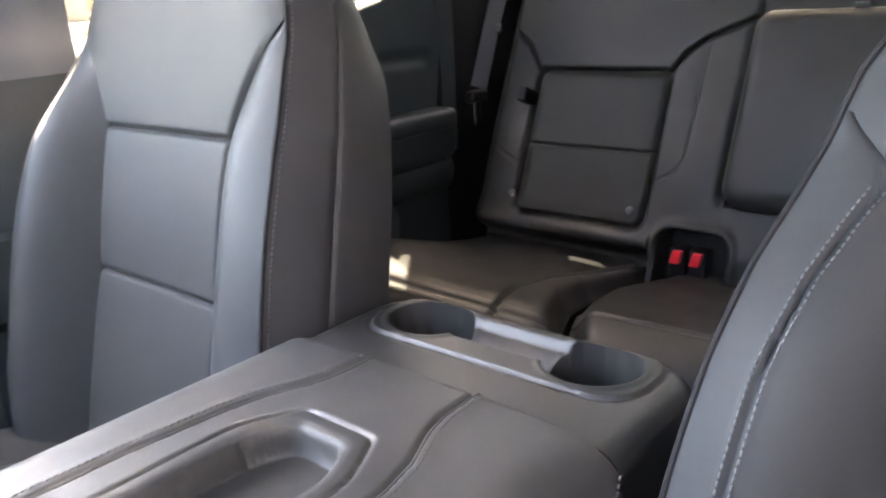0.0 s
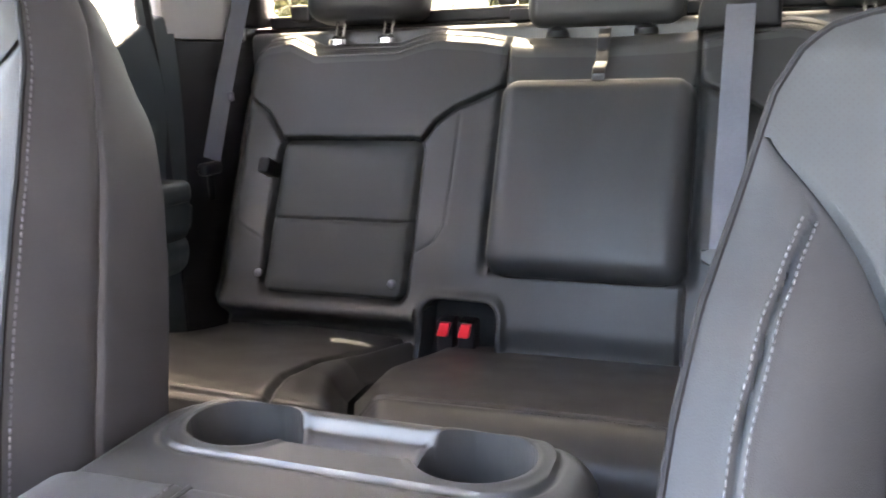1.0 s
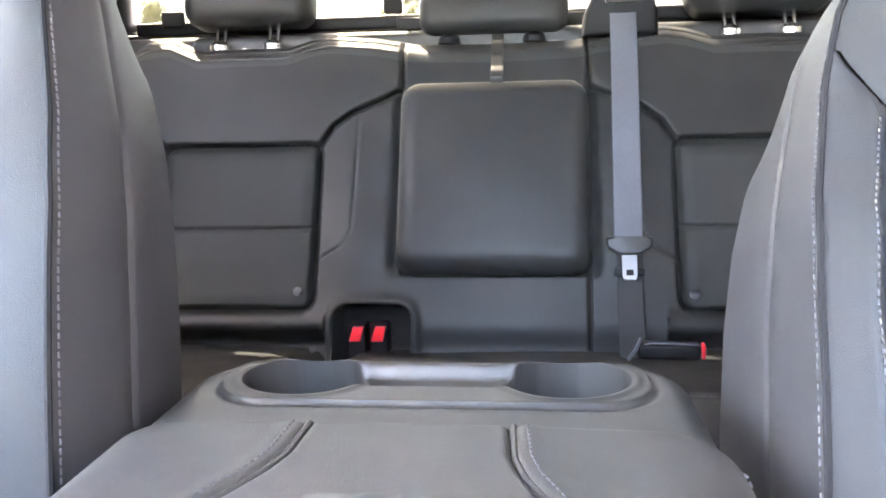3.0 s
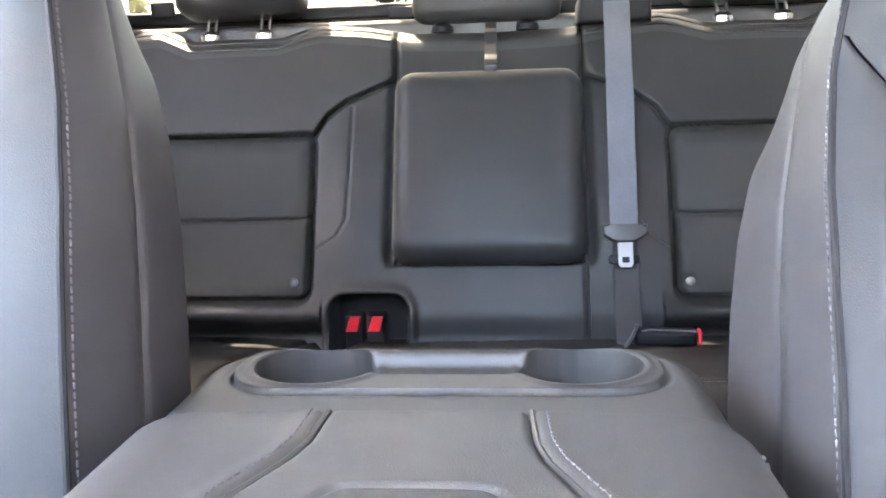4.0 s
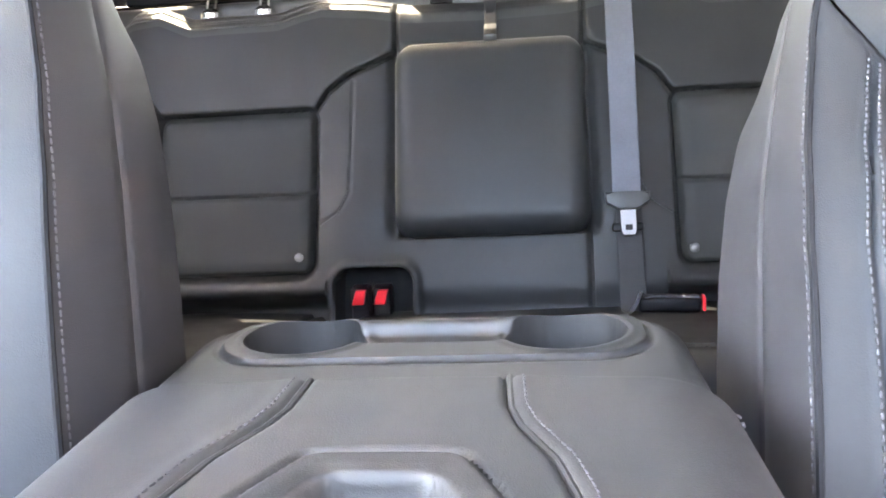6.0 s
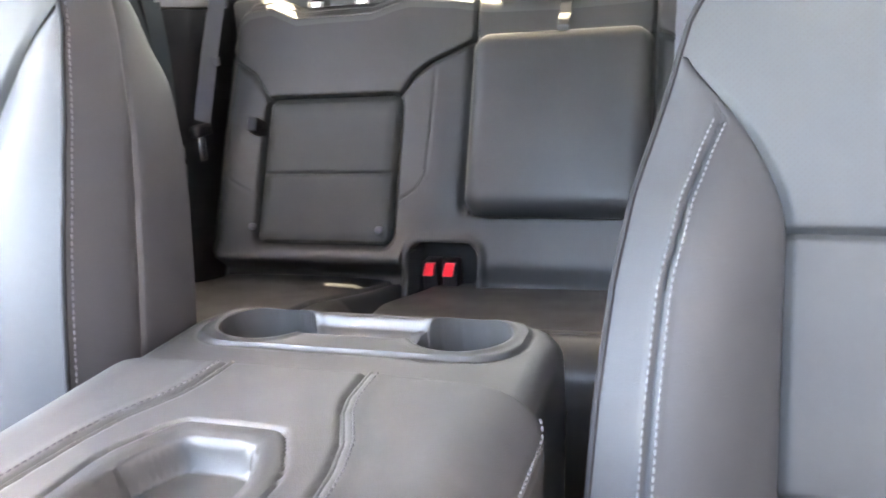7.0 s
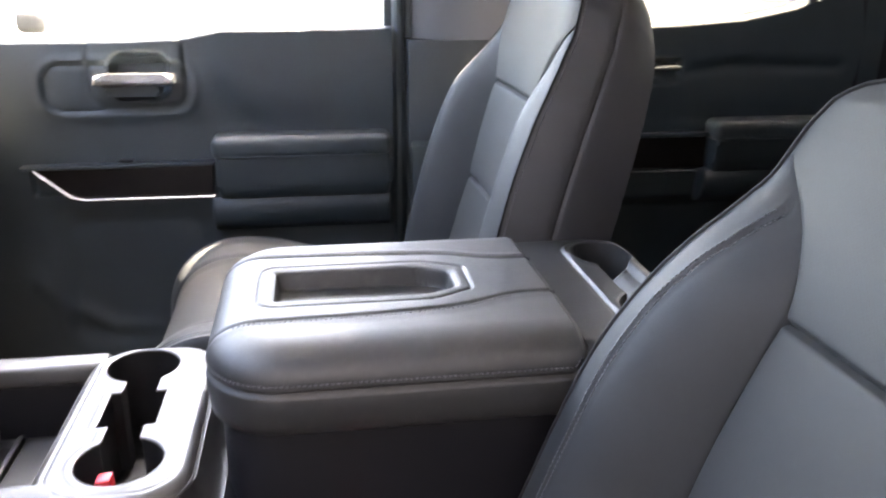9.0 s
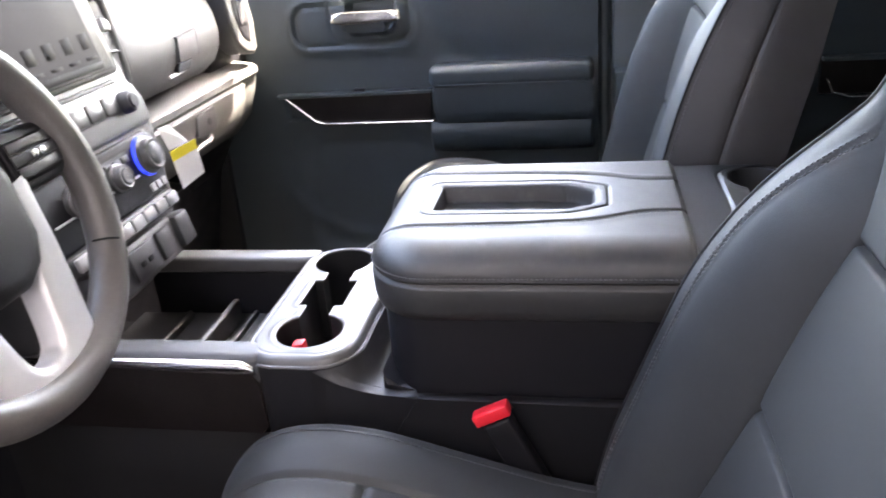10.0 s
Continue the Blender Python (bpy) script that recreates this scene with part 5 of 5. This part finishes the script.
part("glove_handle", prism([(-.405, .759), (-.400, .724), (-.412, .717), (-.478, .719), (-.494, .730), (-.490, .760), (-.480, .765), (-.412, .764)], 'y', -.553, -.5415, .004), PLASTIC, glove, "dark glove box handle")
part("glove_key", lathe([(.008, 0), (.007, .003), (.003, .0032)], (0, 0, 0), 14, Matrix.Translation((-.450, -.5435, .742)) @ Matrix.Rotation(-math.pi / 2, 4, 'X')), PLASTIC_DEEP, glove)
part("glove_pull", tube([(-.392, -.552, .700), (-.420, -.550, .703), (-.455, -.550, .703), (-.462, -.552, .712)], .0048, 8), SILVER, glove, "silver glove box pull")
part("dash_end", prism([(-1.05, .50), (-.70, .54), (-.63, .66), (-.60, .78), (-.585, .85), (-.59, .95), (-.64, 1.0), (-1.05, 1.0)], 'x', -.80, -.60, .02, 3), PLASTIC_DEEP, dash)
vent = part("side_vent", prism([(-.585, 1.0), (-.600, .905), (-.622, .858), (-.662, .832), (-.705, .824), (-.722, .835), (-.715, .90), (-.690, 1.0)], 'y', -.585, -.530, .010, 3), DASH, dash, "grey-framed side air vent")
part("vent_well", prism([(-.612, 1.0), (-.625, .915), (-.648, .872), (-.682, .855), (-.693, .90), (-.672, 1.0)], 'y', -.5305, -.5275, .002), PLASTIC_DEEP, vent)
for k in range(3):
    part("vent_slat", prism([(-.628 - .012 * k, 1.0), (-.640 - .012 * k, .915), (-.645 - .012 * k, .89), (-.649 - .012 * k, .90), (-.634 - .012 * k, 1.0)], 'y', -.5275, -.525, .001), PLASTIC, vent)
part("vent_tab", rbox(-.655, -.635, -.527, -.518, .94, .955, .003), CHROME, vent, "bright vent tab")
part("knee_panel", prism([(-1.06, .12), (-.80, .12), (-.70, .56), (-.95, .62), (-1.06, .62)], 'x', -.80, .80, .01), PLASTIC_DEEP, dash)
part("driver_dash", prism([(-1.05, .58), (-.60, .60), (-.55, .66), (-.52, .80), (-.55, .93), (-.62, .99), (-1.05, 1.0)], 'x', .20, .82, .02, 3), PLASTIC_DEEP, dash, "dark dash behind the steering wheel")

# centre stack, leaning forward to the top
STACK = Matrix.Translation((0, -.445, .62)) @ Matrix.Rotation(radians(14), 4, 'X')
outline = [(.18, .0), (.18, .50), (-.128, .50), (-.130, .315), (-.138, .293), (-.158, .270), (-.172, .240), (-.170, .205), (-.155, .16), (-.142, .10), (-.118, .055), (-.06, .02), (.0, .0)]
stack = part("control_panel", prism(outline, 'y', -.30, -.001, .012, 4, STACK), STACK_GREY, dash, "dark grey control panel with knobs and switches")
part("centre_vent", prism([(-.128, .305), (-.150, .288), (-.172, .268), (-.190, .31), (-.205, .50), (-.128, .50)], 'y', -.10, -.012, .006, 3, STACK), PLASTIC_DEEP, stack, "dark centre air vent")
part("vent_frame", tube([STACK @ Vector(p) for p in ((-.170, -.018, .262), (-.181, -.016, .30), (-.192, -.016, .38), (-.200, -.02, .50))], .010, 10, flat=.7), DASH, stack)
for k in range(4):
    part("vent_slat", tube([STACK @ Vector(p) for p in ((-.134, -.010, .325 + .04 * k), (-.182 - .004 * k, -.010, .318 + .04 * k))], .0022, 6), PLASTIC, stack)
part("vent_tab", prism([(-.150, .352), (-.166, .350), (-.168, .366), (-.152, .372)], 'y', -.012, .002, .003, 2, STACK), SILVER, stack, "bright vent tab")


def on_stack(name, x0, x1, h0, h1, d0, d1, mat, label="", r=.003, parent=None):
    return part(name, rbox(x0, x1, d0, d1, h0, h1, r, 2, STACK), mat, parent or stack, label)


bez = on_stack("display_bezel", -.131, .175, .292, .49, -.02, .010, PLATE, "silver display bezel", .008)
on_stack("display_surround", -.116, .168, .299, .487, .0085, .0106, PLASTIC_DEEP, "", .001, bez)
# grey of the screen is a reflection, put in as emission
scr = on_stack("display", -.094, .165, .303, .484, .0085, .0115, SCREEN, "display with its grey reflection put in as glow, and a row of dark icons", .002, bez)
for i in range(6):
    on_stack("icon", -.085 + i * .042, -.063 + i * .042, .335, .357, .0116, .0118, ICON, "", .001, scr)
    on_stack("caption_bar", -.087 + i * .042, -.061 + i * .042, .319, .324, .0116, .0118, ICON, "", .0005, scr)
on_stack("icon_band", -.093, .165, .304, .3135, .0116, .0120, ICON, "", .0005, scr)
aud = part("audio_panel", prism([(.175, .285), (-.125, .285), (-.145, .270), (-.160, .245), (-.158, .212), (-.146, .206), (.175, .206)], 'y', -.02, .008, .006, 3, STACK), PLATE, stack, "silver audio control panel")
on_stack("audio_slot", -.106, .16, .2785, .2835, .0065, .0095, PLASTIC_DEEP, "", .001, aud)
on_stack("key_surround", -.088, .16, .236, .269, .006, .0092, PLASTIC, "", .003, aud)
for i in range(6):
    on_stack("audio_key", -.083 + i * .040, -.047 + i * .040, .239, .266, .009, .013, PLATE, "", .003, aud)
knob = part("audio_knob", lathe([(.017, 0), (.016, .012), (.0135, .016), (.009, .0165)], (0, 0, 0), 24, STACK @ Matrix.Translation((-.104, .008, .247)) @ Matrix.Rotation(-math.pi / 2, 4, 'X')), PLASTIC, aud, "dark volume knob")
part("knob_cap", lathe([(.011, .0165), (.010, .019)], (0, 0, 0), 20, STACK @ Matrix.Translation((-.104, .008, .247)) @ Matrix.Rotation(-math.pi / 2, 4, 'X')), PLASTIC_DEEP, aud)
hv = part("climate_panel", prism([(.165, .200), (-.120, .200), (-.140, .190), (-.143, .165), (-.128, .112), (-.118, .104), (.165, .104)], 'y', -.02, .006, .006, 3, STACK), PLASTIC_DEEP, stack, "black climate control panel")
on_stack("climate_display", -.075, .02, .186, .1965, .006, .0075, SCREEN, "", .002, hv)
on_stack("key_strip", -.060, .15, .1425, .1455, .006, .0095, SILVER, "", .001, hv)
for kx, kh, R, blue in ((-.094, .165, .029, True), (-.004, .158, .021, False), (.095, .160, .021, False)):
    km = STACK @ Matrix.Translation((kx, .007, kh)) @ Matrix.Rotation(-math.pi / 2, 4, 'X')
    kn = part("knob", lathe([(R, 0), (R, .008), (R * .86, .010), (R * .84, .019), (R * .76, .0215), (R * .62, .0205)], (0, 0, 0), 32, km), PLATE, hv, "silver rotary knob")
    if blue:
        part("knob_light", lathe([(R * 1.06, .0005), (R * 1.07, .004), (R * 1.01, .006)], (0, 0, 0), 32, km), BLUE, kn, "blue lit knob ring")
    part("knob_cap", lathe([(R * .6, .0210), (R * .52, .0225)], (0, 0, 0), 24, km), PLASTIC, kn)
for i in range(3):
    on_stack("climate_key", -.120 + i * .016, -.107 + i * .016, .112, .124, .006, .009, BUTTON, "", .002, hv)
for i in range(5):
    on_stack("climate_key", -.055 + i * .022, -.036 + i * .022, .170, .181, .006, .0085, PLASTIC, "", .002, hv)
bank = on_stack("switch_bank", -.118, .165, .078, .104, -.02, .012, STACK_GREY, "row of silver toggle switches", .004)
for i in range(8):
    on_stack("toggle", -.112 + i * .034, -.081 + i * .034, .081, .101, .012, .021, BUTTON, "", .004, bank)
usb = on_stack("socket_panel", -.075, .15, .010, .072, -.02, .014, STACK_GREY, "grey socket panel", .006)
for x0, x1 in ((-.050, -.014), (-.004, .064)):
    on_stack("socket_flap", x0, x1, .020, .064, .014, .021, PLASTIC if x0 < -.02 else STACK_GREY, "", .005, usb)
for x0 in (.014, .034):
    on_stack("usb_port", x0, x0 + .013, .036, .044, .021, .0225, PLASTIC_DEEP, "", .001, usb)
on_stack("brake_module", -.112, -.072, .016, .068, -.03, .024, PLASTIC, "dark trailer brake module", .006)

# price tag hanging from the knob
tag = thing("hanging_tag", (-.12, -.43, .72), "white paper tag with a yellow band hanging from the dash", "tag")
C_TL, C_TR, C_BR, C_BL = Vector((-.104, -.441, .784)), Vector((-.139, -.414, .794)), Vector((-.142, -.412, .739)), Vector((-.110, -.436, .723))


def paper(name, corners, mat, lift, label=""):
    off = Vector((.6, .8, 0)) * lift
    bm = bmesh.new()
    lo, hi = [bm.verts.new(c - Vector((.0004, .0005, 0)) + off) for c in corners], [bm.verts.new(c + off) for c in corners]
    bm.faces.new(lo)
    bm.faces.new(hi)
    n = len(corners)
    for i in range(n):
        bm.faces.new((lo[i], lo[(i + 1) % n], hi[(i + 1) % n], hi[i]))
    return part(name, bm, mat, tag, label)


bow = Vector((.6, .8, 0)) * .003
paper("card", [C_TL, C_TR, C_BR + bow, C_BL + bow], PAPER, 0)
paper("yellow_band", [C_TL, C_TR, C_TR.lerp(C_BR, .26) + bow * .26, C_TL.lerp(C_BL, .26) + bow * .26], YELLOW, .0008, "yellow printed band")
paper("loop", [Vector((-.098, -.448, .822)), Vector((-.117, -.440, .823)), Vector((-.132, -.421, .792)), Vector((-.106, -.441, .785))], PAPER, -.002, "folded white paper loop")

# ---- steering wheel ----
wheel = thing("steering_wheel", (.445, -.34, .89), "leather steering wheel with silver spokes", "steering wheel")
WM = Matrix.Translation((.452, -.32, .89)) @ Matrix.Rotation(radians(17), 4, 'X')
ring = [WM @ Vector((.1655 * math.cos(a), 0, .1655 * math.sin(a))) for a in (2 * math.pi * k / 72 for k in range(72))]
part("rim", tube(ring, .0188, 16, closed=True), STEER, wheel, "stitched dark leather rim")
part("rim_seam", tube([WM @ Vector(p) for p in ((-.158, .0005, -.090), (-.151, .0140, -.086), (-.140, .0185, -.080), (-.131, .0140, -.075), (-.126, .0005, -.072))], .0012, 6), PIPING, wheel)
part("hub", prism([(-.060, -.036), (-.045, -.060), (-.020, -.074), (.020, -.074), (.045, -.060), (.060, -.036), (.064, .02), (.055, .058), (.030, .076), (-.030, .076), (-.055, .058), (-.064, .02)], 'y', -.045, .018, .018, 5, WM), HUB, wheel, "dark padded hub")
for sg in (-1, 1):
    sp = part("spoke", prism([(sg * .05, .060), (sg * .150, .054), (sg * .163, .034), (sg * .163, .010), (sg * .142, -.002), (sg * .05, -.006)], 'y', -.030, .002, .008, 4, WM), HUB, wheel)
    pod = part("spoke_keys", prism([(sg * .072, .046), (sg * .138, .044), (sg * .148, .030), (sg * .146, .012), (sg * .134, .006), (sg * .074, .006)], 'y', .0, .006, .004, 3, WM), PLASTIC_DEEP, sp)
    for k in range(3):
        part("wheel_key", prism([(sg * .078, .010 + k * .012), (sg * (.140 - .004 * (k - 1) ** 2), .010 + k * .012), (sg * (.140 - .004 * (k - 1) ** 2), .020 + k * .012), (sg * .078, .020 + k * .012)], 'y', .006, .0085, .002, 2, WM), PLASTIC, sp)
    for k in range(2):
        part("key_mark", rbox(sg * .118 - .004 + k * .011, sg * .118 + .004 + k * .011, .0084, .0102, .0235, .0305, .0012, 2, WM), CHROME, sp)
# bright lower spoke: two arms that meet in a bar along the rim
outer_line = [(-.088, .020), (-.083, -.007), (-.080, -.058), (-.072, -.110), (-.066, -.145), (-.050, -.160), (-.025, -.166), (0, -.167)]
inner_line = [(-.057, .014), (-.056, -.020), (-.050, -.046), (-.034, -.070), (-.026, -.112), (-.021, -.128), (-.012, -.136), (0, -.138)]
side_run = np.linspace(0, 1, 40)
knots = np.linspace(0, 1, 8)
half_o = np.stack([np.convolve(np.pad(np.interp(side_run, knots, [p[k] for p in outer_line]), 2, 'edge'), np.ones(5) / 5, 'valid') for k in (0, 1)], -1)
half_i = np.stack([np.convolve(np.pad(np.interp(side_run, knots, [p[k] for p in inner_line]), 2, 'edge'), np.ones(5) / 5, 'valid') for k in (0, 1)], -1)
full_o = np.concatenate([half_o, half_o[-2::-1] * np.array([-1, 1])])
full_i = np.concatenate([half_i, half_i[-2::-1] * np.array([-1, 1])])
across = np.r_[0, .0, .05, .14, .3, .5, .7, .86, .95, 1, 1, .5, 0]
rise = np.array([-.020, .000, .005, .0075, .0082, .0085, .0082, .0075, .005, .000, -.020, -.022, -.020])
flat_p = full_o[:, None] + across[None, :, None] * (full_i - full_o)[:, None]
G = np.array(WM.to_3x3())
pts = np.stack([flat_p[..., 0], rise[None, :] + 0 * flat_p[..., 0], flat_p[..., 1]], -1) @ G.T + np.array(WM.translation)
sheet("lower_spoke", pts, BRIGHT_SILVER, wheel, "bright silver lower spoke garnish", flip=True)
part("column", tube([WM @ Vector((0, -.04, 0)), WM @ Vector((0, -.26, -.02))], .05, 16), PLASTIC_DEEP, wheel)

# ---- outside ----
random.seed(4)


def tree(x, y, h, spread):
    own = thing("tree", (x, y, -.75), "sunlit broad-leaved tree behind the lot", "tree", "trees behind the lot")
    trunk = tube([(x, y, -.75), (x + .1, y, -.75 + h * .25), (x + .05, y + .1, -.75 + h * .5)], .16, 10)
    for k in range(6):
        a = random.uniform(0, 6.28)
        top = Vector((x + spread * .6 * math.cos(a), y + spread * .6 * math.sin(a), -.75 + h * random.uniform(.55, .85)))
        limb = tube([(x + .05, y + .05, -.75 + h * random.uniform(.3, .45)), (Vector((x, y, -.75 + h * .5)) + top) / 2, top], .05, 6)
        me_ = bpy.data.meshes.new("limb")
        limb.to_mesh(me_)
        trunk.from_mesh(me_)
        bpy.data.meshes.remove(me_)
        limb.free()
    part("trunk", trunk, BARK, own)
    v, f = [], []
    for k in range(2600):
        a, u, rr = random.uniform(0, 6.28), random.uniform(-1, 1), random.uniform(.35, 1) ** .5
        w_ = spread * rr * (1 - .3 * abs(u)) * (.8 + .25 * math.sin(3 * a + x))
        c = Vector((x + w_ * math.cos(a), y + w_ * math.sin(a), -.75 + h * (.66 + .30 * u * rr)))
        t1 = Vector((random.gauss(0, 1), random.gauss(0, 1), random.gauss(0, 1))).normalized() * .16
        t2 = t1.orthogonal().normalized() * .10
        i = len(v)
        v += [tuple(c - t1), tuple(c + t2), tuple(c + t1), tuple(c - t2)]
        f.append((i, i + 1, i + 2, i + 3))
    me_ = bpy.data.meshes.new("crown")
    me_.from_pydata(v, [], f)
    me_.materials.append(LEAF)
    hang(new("crown", me_), own)


for x, y, h, sp in ((-15, 30, 6.0, 2.6), (-9, 33, 5.2, 2.3), (-3.0, 31, 6.2, 2.8), (4, 34, 5.0, 2.2), (11, 32, 5.6, 2.4)):
    tree(x, y, h, sp)
structure("grass_verge", rbox(-90, 60, 27, 60, -.80, -.72, .01), GRASS, "dry green grass verge behind the lot", "grass")
structure("grass_strip", rbox(-120, -66, -40, 26, -.80, -.70, .01), GRASS, "grass strip across the lot", "grass")
structure("far_wall", rbox(-124, -122, -60, 60, -.75, 3.2, .05), WALL, "tan boundary wall across the lot", "wall")
structure("rear_wall", rbox(-60, 60, 58, 59, -.75, 2.6, .05), WALL, "tan boundary wall behind the verge", "wall")


def parked_car(x, y, turn, paint, label):
    m = Matrix.Translation((x, y, -.75)) @ Matrix.Rotation(turn, 4, 'Z')
    own = thing("parked_car", (x, y, -.75), label, "car", "parked cars")
    side = [(-2.3, .35), (2.3, .35), (2.35, .65), (2.2, .82), (1.2, .95), (.6, 1.42), (-1.2, 1.46), (-1.9, 1.0), (-2.3, .9)]
    part("body", prism([(a, b) for a, b in side], 'y', -.88, .88, .10, 3, m), paint, own)
    part("windows", prism([(1.02, .98), (.52, 1.36), (-1.12, 1.39), (-1.68, 1.0)], 'y', -.892, .892, .03, 2, m), PLASTIC_DEEP, own)
    for wx in (-1.4, 1.4):
        for wy in (-.80, .80):
            w_ = part("wheel", lathe([(.20, -.11), (.33, -.10), (.34, 0), (.33, .10), (.20, .11)], (0, 0, 0), 24, m @ Matrix.Translation((wx, wy, .34)) @ Matrix.Rotation(math.pi / 2, 4, 'X')), TYRE, own)
            part("rim", lathe([(.19, -.115), (.05, -.118), (.05, .118), (.19, .115)], (0, 0, 0), 16, m @ Matrix.Translation((wx, wy, .34)) @ Matrix.Rotation(math.pi / 2, 4, 'X')), SILVER, w_)


parked_car(-60, 4.0, radians(80), CAR_PALE, "pale parked car across the lot")
parked_car(-60, -1.5, radians(84), CAR_PAINT, "dark parked car across the lot")
parked_car(-61, -8.0, radians(86), CAR_PALE, "pale parked car across the lot")
parked_car(-60, -14.5, radians(88), CAR_PAINT, "dark parked car across the lot")
parked_car(-61, -21.0, radians(85), CAR_PALE, "pale parked car across the lot")
# door mirror outside the passenger window
mir = thing("door_mirror", (-1.0, -.50, .95), "white door mirror with black housing outside the passenger window", "mirror")
part("shell", rbox(-1.22, -1.0, -.56, -.46, .955, 1.15, .04, 5), CAR_PALE, mir)
part("arm", rbox(-1.02, -.90, -.54, -.48, .955, 1.0, .015, 3), PLASTIC_DEEP, mir)
part("glass", rbox(-1.20, -1.02, -.459, -.456, .985, 1.13, .02, 3), CHROME, mir, "mirror glass")
